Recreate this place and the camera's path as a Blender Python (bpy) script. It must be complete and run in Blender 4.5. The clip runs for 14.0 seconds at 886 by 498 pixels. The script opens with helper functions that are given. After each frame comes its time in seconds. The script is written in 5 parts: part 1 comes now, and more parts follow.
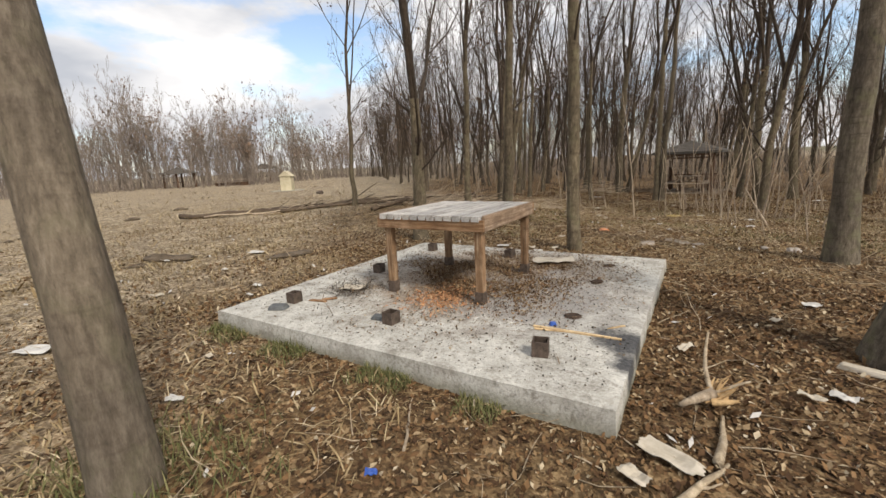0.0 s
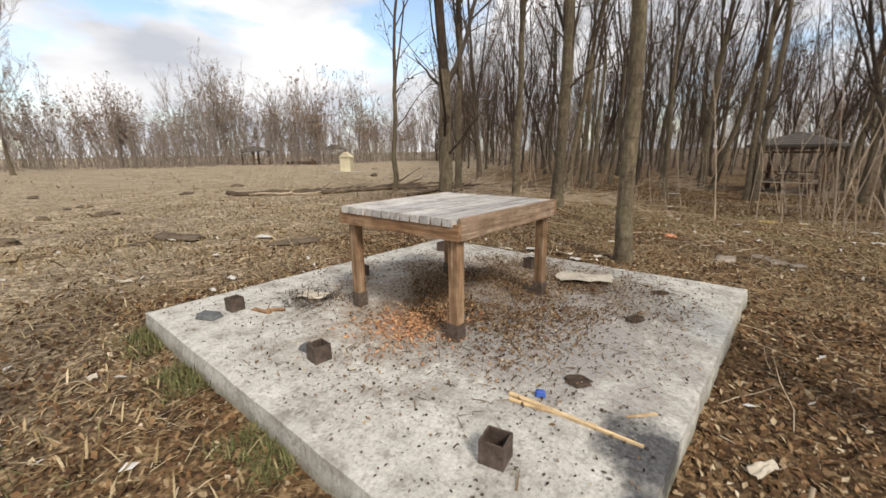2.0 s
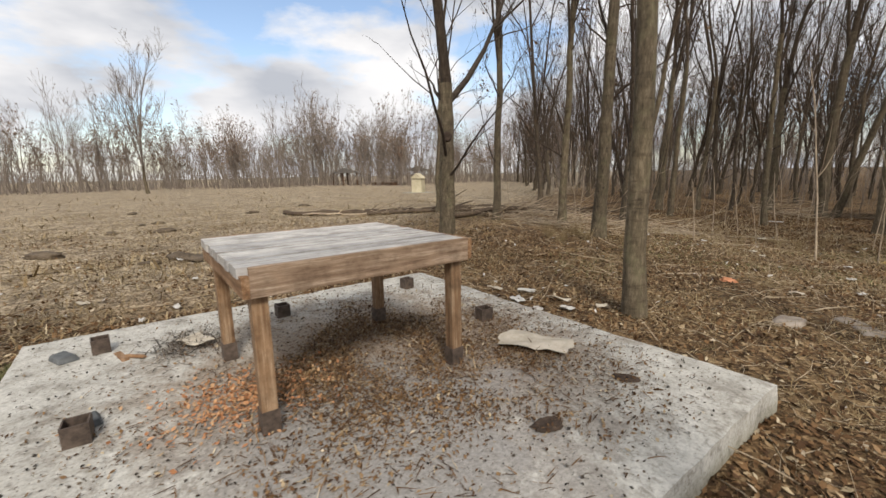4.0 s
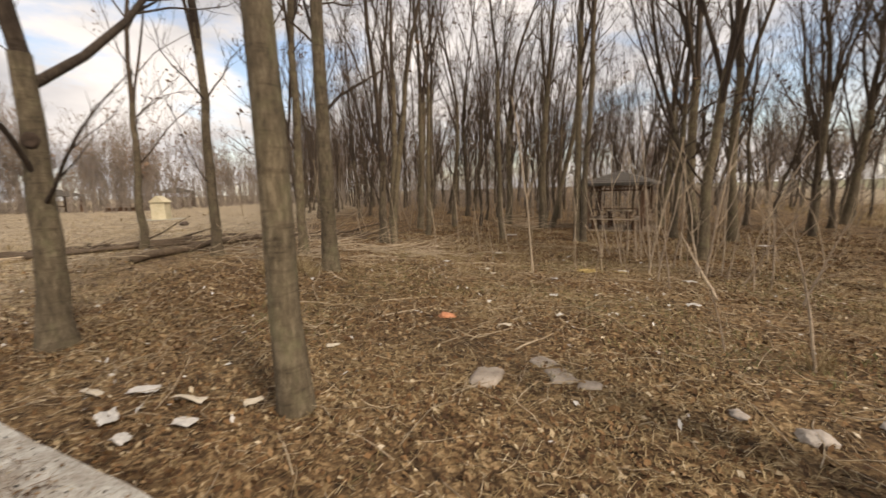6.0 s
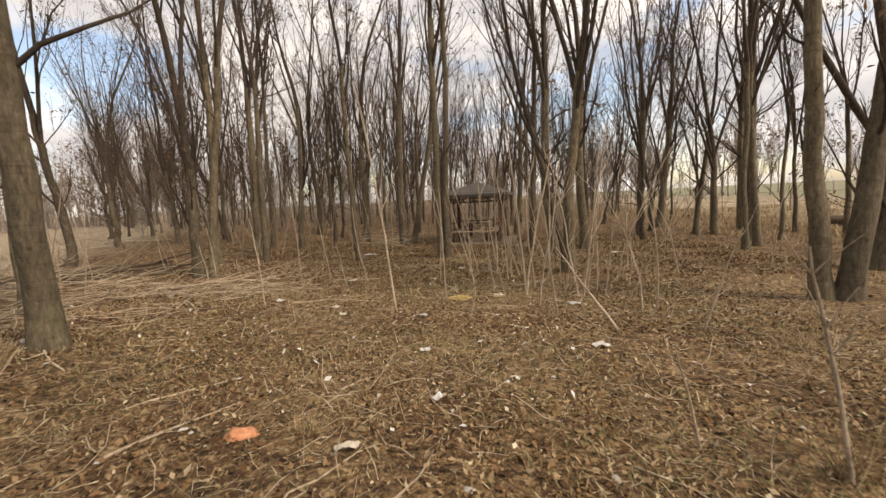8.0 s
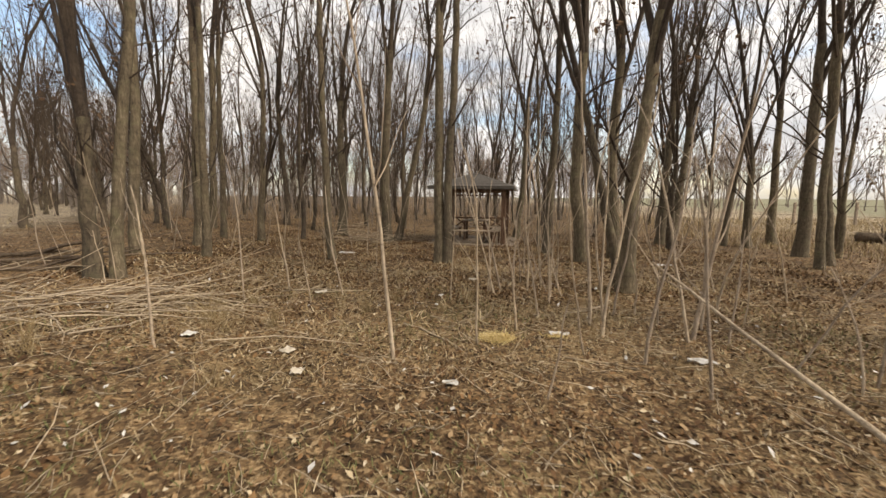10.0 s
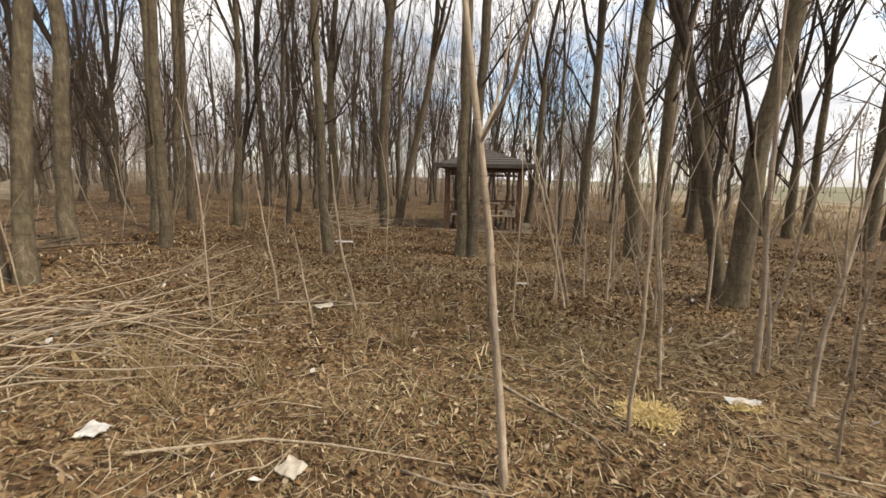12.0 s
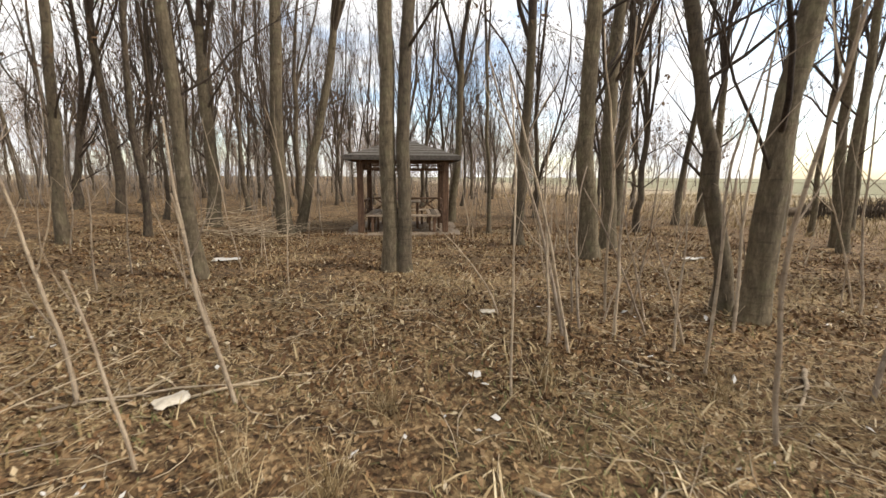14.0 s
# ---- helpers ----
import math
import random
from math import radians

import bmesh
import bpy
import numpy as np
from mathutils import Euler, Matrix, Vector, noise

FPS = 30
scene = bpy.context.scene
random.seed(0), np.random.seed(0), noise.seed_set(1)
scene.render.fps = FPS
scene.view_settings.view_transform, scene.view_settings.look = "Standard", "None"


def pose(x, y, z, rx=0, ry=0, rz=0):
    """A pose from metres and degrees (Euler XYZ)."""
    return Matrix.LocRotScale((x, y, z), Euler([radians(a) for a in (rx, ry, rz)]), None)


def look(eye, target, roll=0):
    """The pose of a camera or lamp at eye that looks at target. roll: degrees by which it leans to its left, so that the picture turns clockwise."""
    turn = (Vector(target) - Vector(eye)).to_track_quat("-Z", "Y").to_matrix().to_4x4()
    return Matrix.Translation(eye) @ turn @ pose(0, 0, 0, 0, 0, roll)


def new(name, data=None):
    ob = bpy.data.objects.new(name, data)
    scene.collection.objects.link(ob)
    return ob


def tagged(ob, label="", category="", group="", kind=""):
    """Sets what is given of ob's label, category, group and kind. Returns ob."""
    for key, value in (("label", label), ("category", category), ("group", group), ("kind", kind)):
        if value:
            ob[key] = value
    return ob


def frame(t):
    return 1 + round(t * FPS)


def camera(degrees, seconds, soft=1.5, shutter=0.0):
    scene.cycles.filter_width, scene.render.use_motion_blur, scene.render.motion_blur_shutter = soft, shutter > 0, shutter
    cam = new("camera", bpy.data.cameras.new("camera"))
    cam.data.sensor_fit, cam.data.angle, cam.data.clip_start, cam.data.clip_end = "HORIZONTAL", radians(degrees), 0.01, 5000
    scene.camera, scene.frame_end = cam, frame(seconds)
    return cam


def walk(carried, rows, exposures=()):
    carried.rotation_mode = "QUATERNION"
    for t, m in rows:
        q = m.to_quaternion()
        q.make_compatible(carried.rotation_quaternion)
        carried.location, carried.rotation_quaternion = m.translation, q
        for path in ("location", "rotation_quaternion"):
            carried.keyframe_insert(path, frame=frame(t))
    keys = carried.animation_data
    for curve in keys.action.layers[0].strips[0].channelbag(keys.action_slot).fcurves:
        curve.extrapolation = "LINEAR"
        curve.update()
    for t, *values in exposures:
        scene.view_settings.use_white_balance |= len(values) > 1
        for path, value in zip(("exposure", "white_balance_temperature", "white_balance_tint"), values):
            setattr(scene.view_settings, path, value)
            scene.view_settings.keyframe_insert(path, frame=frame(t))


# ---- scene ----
cam = camera(94.3, 14.0, shutter=0.25)
PATH = [
    (0, (0.278, -2.004, 1.415), (-0.76, -0.344, 1.007), -2.8),
    (0.5, (0.17, -1.794, 1.416), (-0.859, -0.138, 0.971), -3.3),
    (1, (0.177, -1.528, 1.372), (-0.893, 0.099, 0.914), -3.2),
    (1.5, (0.226, -1.168, 1.37), (-0.938, 0.392, 0.909), -2.3),
    (2, (0.237, -0.745, 1.347), (-1.042, 0.721, 0.885), -0.9),
    (2.5, (0.384, -0.368, 1.32), (-1.02, 0.986, 0.874), 0.5),
    (5, (0.6, 1.678, 1.34), (-1.006, 2.821, 1.001), -1.9),
    (5.5, (0.499, 2.183, 1.318), (-0.738, 3.725, 1.018), -2.0),
    (6, (0.581, 2.644, 1.334), (-0.266, 4.433, 1.047), -1.6),
    (6.5, (0.514, 3.085, 1.292), (0.026, 5.004, 1.016), -2.1),
    (7, (0.489, 3.555, 1.262), (0.217, 5.518, 0.993), -2.8),
    (7.5, (0.379, 4.008, 1.275), (0.158, 5.98, 1.027), -3.0),
    (8, (0.222, 4.467, 1.288), (0.007, 6.44, 1.045), -2.8),
    (10.5, (-0.833, 7.587, 1.011), (-0.904, 9.569, 0.75), 0.9),
    (11, (-1.053, 8.036, 0.992), (-1.126, 10.014, 0.709), 1.2),
    (11.5, (-1.236, 8.397, 1.024), (-1.303, 10.372, 0.713), 1.2),
    (12, (-1.457, 8.77, 1.001), (-1.457, 10.74, 0.658), 1.3),
    (12.5, (-1.607, 9.187, 0.947), (-1.548, 11.154, 0.589), 1.3),
    (13, (-1.746, 9.604, 0.964), (-1.558, 11.562, 0.599), 0.9),
    (13.5, (-1.758, 10.002, 0.94), (-1.374, 11.931, 0.582), 0.7),
    (14, (-1.673, 10.49, 0.908), (-1.232, 12.41, 0.56), 0.3),
]
walk(cam, [(t, look(eye, target, roll)) for t, eye, target, roll in PATH], [
    (0.0, 0.42, 6700, 11), (1.2, 0.52, 6750, 11), (2.5, 0.44, 6600, 11), (5.0, 0.28, 6650, 11), (6.0, 0.44, 7450, 15), (7.5, 0.57, 7550, 15), (11.0, 0.70, 7050, 11), (12.5, 0.80, 6900, 11), (14.0, 1.04, 6800, 10)])

# ---- world, sun, exposure ----
SUN_EL, SUN_AZ = radians(43), radians(114)
world = bpy.data.worlds.new("world")
scene.world = world
world.use_nodes = True
wn, wl = world.node_tree.nodes, world.node_tree.links
wn.clear()
w_out = wn.new("ShaderNodeOutputWorld")
w_bg = wn.new("ShaderNodeBackground")
w_sky = wn.new("ShaderNodeTexSky")
w_sky.sky_type, w_sky.sun_disc = "NISHITA", False
w_sky.sun_elevation, w_sky.sun_rotation = SUN_EL, SUN_AZ
w_sky.air_density, w_sky.dust_density = 1.0, 1.2
w_tc = wn.new("ShaderNodeTexCoord")
w_map = wn.new("ShaderNodeMapping")
w_map.inputs["Scale"].default_value = (1.0, 1.0, 2.6)
w_map.inputs["Location"].default_value = (0.35, 0.1, 0.15)
w_noise = wn.new("ShaderNodeTexNoise")
w_noise.inputs["Scale"].default_value, w_noise.inputs["Detail"].default_value = 2.3, 7.0
w_noise.inputs["Roughness"].default_value = 0.55
w_cover = wn.new("ShaderNodeValToRGB")
w_cover.color_ramp.elements[0].position, w_cover.color_ramp.elements[1].position = 0.40, 0.50
w_shade = wn.new("ShaderNodeTexNoise")
w_shade.inputs["Scale"].default_value, w_shade.inputs["Detail"].default_value = 3.1, 5.0
w_tone = wn.new("ShaderNodeValToRGB")
w_tone.color_ramp.elements[0].position, w_tone.color_ramp.elements[1].position = 0.35, 0.62
w_tone.color_ramp.elements[0].color = (3.9, 4.15, 4.6, 1)
w_tone.color_ramp.elements[1].color = (7.2, 7.2, 7.25, 1)
w_gain = wn.new("ShaderNodeMixRGB")
w_gain.blend_type = "MULTIPLY"
w_gain.inputs["Fac"].default_value = 1.0
w_gain.inputs["Color2"].default_value = (1.5, 1.45, 1.4, 1)
w_mix = wn.new("ShaderNodeMixRGB")
wl.new(w_tc.outputs["Generated"], w_map.inputs["Vector"])
wl.new(w_map.outputs["Vector"], w_noise.inputs["Vector"])
wl.new(w_map.outputs["Vector"], w_shade.inputs["Vector"])
wl.new(w_noise.outputs["Fac"], w_cover.inputs["Fac"])
wl.new(w_shade.outputs["Fac"], w_tone.inputs["Fac"])
wl.new(w_sky.outputs["Color"], w_gain.inputs["Color1"])
wl.new(w_cover.outputs["Color"], w_mix.inputs["Fac"])
wl.new(w_gain.outputs["Color"], w_mix.inputs["Color1"])
wl.new(w_tone.outputs["Color"], w_mix.inputs["Color2"])
wl.new(w_mix.outputs["Color"], w_bg.inputs["Color"])
w_bg.inputs["Strength"].default_value = 0.112
wl.new(w_bg.outputs["Background"], w_out.inputs["Surface"])

sun = new("sun", bpy.data.lights.new("sun", "SUN"))
sun.data.energy, sun.data.angle, sun.data.color = 2.6, radians(14), (1.0, 0.95, 0.87)
sun.matrix_world = look((0, 0, 0), (-math.sin(SUN_AZ) * math.cos(SUN_EL), -math.cos(SUN_AZ) * math.cos(SUN_EL), -math.sin(SUN_EL)))


# ---- materials ----
def nodes_of(name, rough=0.8, metal=0.0):
    mat = bpy.data.materials.new(name)
    mat.use_nodes = True
    nt = mat.node_tree
    bsdf = nt.nodes["Principled BSDF"]
    bsdf.inputs["Roughness"].default_value, bsdf.inputs["Metallic"].default_value = rough, metal
    bsdf.inputs["Specular IOR Level"].default_value = 0.25
    return mat, nt, bsdf


def ramp_of(nt, src, stops):
    r = nt.nodes.new("ShaderNodeValToRGB")
    cr = r.color_ramp
    while len(cr.elements) < len(stops):
        cr.elements.new(0.5)
    for e, (p, c) in zip(cr.elements, stops):
        e.position, e.color = p, (*c, 1) if len(c) == 3 else c
    nt.links.new(src, r.inputs["Fac"])
    return r.outputs["Color"]


def noise_of(nt, scale, detail=4, stretch=None, rough=0.6, space="Object"):
    if space == "World":
        vec = nt.nodes.new("ShaderNodeNewGeometry").outputs["Position"]
    else:
        vec = nt.nodes.new("ShaderNodeTexCoord").outputs["Object"]
    if stretch:
        m = nt.nodes.new("ShaderNodeMapping")
        m.inputs["Scale"].default_value = stretch
        nt.links.new(vec, m.inputs["Vector"])
        vec = m.outputs["Vector"]
    n = nt.nodes.new("ShaderNodeTexNoise")
    n.inputs["Scale"].default_value, n.inputs["Detail"].default_value, n.inputs["Roughness"].default_value = scale, detail, rough
    nt.links.new(vec, n.inputs["Vector"])
    return n.outputs["Fac"]


def mix_of(nt, fac, a, b, mode="MIX"):
    m = nt.nodes.new("ShaderNodeMixRGB")
    m.blend_type = mode
    for sock, v in (("Fac", fac), ("Color1", a), ("Color2", b)):
        if isinstance(v, (int, float)):
            m.inputs[sock].default_value = v
        elif isinstance(v, tuple):
            m.inputs[sock].default_value = (*v, 1)
        else:
            nt.links.new(v, m.inputs[sock])
    return m.outputs["Color"]


def bump_of(nt, bsdf, height, strength, distance):
    b = nt.nodes.new("ShaderNodeBump")
    b.inputs["Strength"].default_value, b.inputs["Distance"].default_value = strength, distance
    nt.links.new(height, b.inputs["Height"])
    nt.links.new(b.outputs["Normal"], bsdf.inputs["Normal"])


def bark_mat(name, dark, mid, pale, moss=0.0, ringed=0.8):
    mat, nt, bsdf = nodes_of(name, 0.92)
    grain = noise_of(nt, 20, 7, (1.3, 1.3, 0.38), 0.75, "World")
    patch = noise_of(nt, 2.2, 3, (1, 1, 0.6), 0.6, "World")
    col = ramp_of(nt, grain, [(0.3, dark), (0.52, mid), (0.75, pale)])
    tint = ramp_of(nt, patch, [(0.35, (0.72, 0.70, 0.68)), (0.7, (1.15, 1.12, 1.05))])
    col = mix_of(nt, 1.0, col, tint, "MULTIPLY")
    rings = ramp_of(nt, noise_of(nt, 7, 4, (0.5, 0.5, 4.5), 0.7, "World"), [(0.33, (0.58, 0.56, 0.55)), (0.46, (1.0, 1.0, 1.0))])
    col = mix_of(nt, ringed, col, rings, "MULTIPLY")
    if moss:
        lich = ramp_of(nt, noise_of(nt, 5, 6, None, 0.7, "World"), [(0.5, (0, 0, 0)), (0.68, (moss, moss, moss))])
        col = mix_of(nt, lich, col, (0.17, 0.165, 0.09))
    rnd = nt.nodes.new("ShaderNodeObjectInfo").outputs["Random"]
    col = mix_of(nt, 1.0, col, ramp_of(nt, rnd, [(0, (0.82, 0.80, 0.80)), (1, (1.12, 1.1, 1.04))]), "MULTIPLY")
    nt.links.new(col, bsdf.inputs["Base Color"])
    bump_of(nt, bsdf, noise_of(nt, 34, 6, (1.4, 1.4, 0.4), 0.75, "World"), 0.9, 0.016)
    return mat


BARK = bark_mat("bark_grey_brown", (0.05, 0.04, 0.027), (0.138, 0.112, 0.078), (0.27, 0.228, 0.165), 0.4)
BARK_MOSS = bark_mat("bark_mossy", (0.055, 0.045, 0.033), (0.15, 0.127, 0.097), (0.28, 0.245, 0.195), 0.6)
BARK_PALE = bark_mat("bark_pale_speckled", (0.09, 0.075, 0.056), (0.215, 0.18, 0.138), (0.36, 0.315, 0.25), 0.35, 0.35)
BARK_DARK = bark_mat("bark_dark_brown", (0.036, 0.028, 0.02), (0.098, 0.077, 0.057), (0.195, 0.163, 0.128), 0.25)
TWIG = bark_mat("twig_bark", (0.03, 0.022, 0.016), (0.072, 0.055, 0.041), (0.135, 0.106, 0.08))
# far twigs: bark colours lifted pale and greyish to paint in distance haze
HAZED_TWIG = bark_mat("hazed_distant_twig", (0.16, 0.135, 0.118), (0.25, 0.215, 0.19), (0.35, 0.31, 0.275))
SAPLING = bark_mat("sapling_bark", (0.24, 0.185, 0.135), (0.42, 0.345, 0.265), (0.60, 0.515, 0.42))
DEADWOOD = bark_mat("dead_branch", (0.26, 0.205, 0.14), (0.48, 0.40, 0.30), (0.68, 0.60, 0.48))
LOGBARK = bark_mat("fallen_log_bark", (0.06, 0.045, 0.033), (0.12, 0.09, 0.065), (0.24, 0.19, 0.14))


def island_mat(name, stops, rough=0.85, noise_scale=60):
    mat, nt, bsdf = nodes_of(name, rough)
    rnd = nt.nodes.new("ShaderNodeNewGeometry").outputs["Random Per Island"]
    col = ramp_of(nt, rnd, stops)
    vein = ramp_of(nt, noise_of(nt, noise_scale, 3, None, 0.6, "World"), [(0.3, (0.75, 0.74, 0.72)), (0.7, (1.1, 1.08, 1.04))])
    nt.links.new(mix_of(nt, 1.0, col, vein, "MULTIPLY"), bsdf.inputs["Base Color"])
    return mat


LEAF = island_mat("fallen_leaf", [(0, (0.05, 0.026, 0.012)), (0.4, (0.115, 0.062, 0.028)), (0.7, (0.205, 0.118, 0.054)),
                                  (0.9, (0.30, 0.21, 0.118)), (0.975, (0.43, 0.345, 0.22)), (1, (0.55, 0.47, 0.35))])
STRAW = island_mat("dry_grass", [(0, (0.15, 0.10, 0.045)), (0.55, (0.30, 0.22, 0.115)), (0.9, (0.44, 0.35, 0.21)), (1, (0.60, 0.50, 0.34))])
GREEN = island_mat("winter_grass", [(0, (0.075, 0.085, 0.03)), (0.6, (0.14, 0.14, 0.055)), (1, (0.24, 0.21, 0.10))])
CHIPS = island_mat("wood_chips", [(0, (0.30, 0.13, 0.06)), (0.5, (0.46, 0.23, 0.11)), (1, (0.55, 0.36, 0.2))])
SAWDUST = island_mat("sawdust", [(0, (0.40, 0.28, 0.10)), (0.6, (0.58, 0.44, 0.19)), (1, (0.68, 0.56, 0.3))])
GRIT = island_mat("charcoal_grit", [(0, (0.02, 0.018, 0.016)), (0.6, (0.07, 0.055, 0.042)), (1, (0.18, 0.14, 0.1))])
HANGLEAF = island_mat("withered_leaf", [(0, (0.06, 0.035, 0.02)), (0.6, (0.13, 0.08, 0.045)), (1, (0.2, 0.125, 0.07))])
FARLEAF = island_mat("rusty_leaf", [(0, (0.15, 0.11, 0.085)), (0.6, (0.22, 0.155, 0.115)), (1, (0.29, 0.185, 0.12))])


def plain_mat(name, dark, light, rough=0.8, scale=12, metal=0.0, bump=0.25, stretch=None, dist=0.004):
    mat, nt, bsdf = nodes_of(name, rough, metal)
    n = noise_of(nt, scale, 6, stretch, 0.65)
    col = ramp_of(nt, n, [(0.3, dark), (0.7, light)])
    big = ramp_of(nt, noise_of(nt, scale * 0.17, 3, stretch), [(0.3, (0.8, 0.79, 0.77)), (0.7, (1.1, 1.09, 1.07))])
    nt.links.new(mix_of(nt, 1.0, col, big, "MULTIPLY"), bsdf.inputs["Base Color"])
    bump_of(nt, bsdf, noise_of(nt, scale * 3, 4, stretch), bump, dist)
    return mat


def wood_mat(name, dark, mid, pale, along, rough=0.75):
    """Weathered boards; along: the axis of the grain."""
    mat, nt, bsdf = nodes_of(name, rough)
    st = [14.0, 14.0, 14.0]
    st["xyz".index(along)] = 0.9
    grain = noise_of(nt, 3, 7, tuple(st), 0.7, "World")
    col = ramp_of(nt, grain, [(0.28, dark), (0.5, mid), (0.74, pale)])
    wear = ramp_of(nt, noise_of(nt, 7, 5, None, 0.7, "World"), [(0.34, (0.66, 0.63, 0.60)), (0.5, (0.97, 0.96, 0.94)), (0.7, (1.25, 1.23, 1.2))])
    col = mix_of(nt, 1.0, col, wear, "MULTIPLY")
    rnd = nt.nodes.new("ShaderNodeObjectInfo").outputs["Random"]
    col = mix_of(nt, 1.0, col, ramp_of(nt, rnd, [(0, (0.78, 0.78, 0.78)), (1, (1.15, 1.13, 1.1))]), "MULTIPLY")
    nt.links.new(col, bsdf.inputs["Base Color"])
    bump_of(nt, bsdf, grain, 0.4, 0.004)
    return mat


BOARD_GREY = wood_mat("weathered_board", (0.29, 0.275, 0.255), (0.42, 0.405, 0.385), (0.56, 0.545, 0.525), "y", 0.5)
APRON_X = wood_mat("stained_apron_x", (0.10, 0.05, 0.024), (0.22, 0.125, 0.065), (0.38, 0.26, 0.165), "x")
APRON_Y = wood_mat("stained_apron_y", (0.11, 0.066, 0.04), (0.245, 0.17, 0.115), (0.46, 0.37, 0.28), "y")
LEGWOOD = wood_mat("stained_leg", (0.10, 0.052, 0.027), (0.22, 0.135, 0.075), (0.42, 0.32, 0.22), "z")
GAZWOOD = wood_mat("gazebo_timber", (0.045, 0.024, 0.014), (0.115, 0.066, 0.041), (0.23, 0.15, 0.10), "z")
GAZBENCH = wood_mat("gazebo_bench_wood", (0.2, 0.15, 0.1), (0.34, 0.27, 0.2), (0.5, 0.42, 0.33), "x")
SPLINT = wood_mat("split_wood", (0.30, 0.20, 0.10), (0.47, 0.34, 0.19), (0.62, 0.5, 0.33), "x")
SHINGLE = plain_mat("roof_felt", (0.06, 0.052, 0.044), (0.13, 0.115, 0.098), 0.9, 18)
RUST = plain_mat("rusty_steel", (0.055, 0.042, 0.034), (0.16, 0.12, 0.095), 0.7, 30, 0.35)
SLATE = plain_mat("grey_plate", (0.07, 0.075, 0.078), (0.14, 0.145, 0.145), 0.7, 20)
PAPER = plain_mat("torn_card", (0.40, 0.35, 0.27), (0.58, 0.52, 0.43), 0.85, 14)
WHITE = plain_mat("white_litter", (0.42, 0.40, 0.37), (0.62, 0.60, 0.56), 0.7, 16)
STONE = plain_mat("pale_stone", (0.30, 0.26, 0.22), (0.50, 0.45, 0.40), 0.9, 9, 0.0, 0.7, None, 0.02)
DUSTY = plain_mat("earth_strewn_concrete", (0.10, 0.07, 0.045), (0.30, 0.24, 0.18), 0.95, 5, 0.0, 0.7, None, 0.02)
DIRTPATCH = plain_mat("worn_stone", (0.21, 0.17, 0.135), (0.40, 0.345, 0.285), 0.95, 7, 0.0, 0.7, None, 0.02)
BRICK = plain_mat("broken_brick", (0.44, 0.17, 0.08), (0.62, 0.30, 0.17), 0.9, 25)
BLUE = plain_mat("blue_plastic", (0.03, 0.07, 0.30), (0.06, 0.14, 0.45), 0.4, 10)
YELLOW = plain_mat("yellow_paint", (0.47, 0.41, 0.27), (0.60, 0.54, 0.39), 0.8, 6)
RAWWOOD = plain_mat("torn_heartwood", (0.34, 0.21, 0.095), (0.54, 0.37, 0.19), 0.85, 18, 0.0, 0.8, (1, 1, 0.3), 0.02)
CLOD = plain_mat("turned_earth", (0.07, 0.052, 0.035), (0.17, 0.13, 0.09), 0.95, 9, 0.0, 0.8, None, 0.03)
HOLE = plain_mat("dark_soil_and_hollow", (0.03, 0.022, 0.016), (0.08, 0.055, 0.04), 0.95, 20)


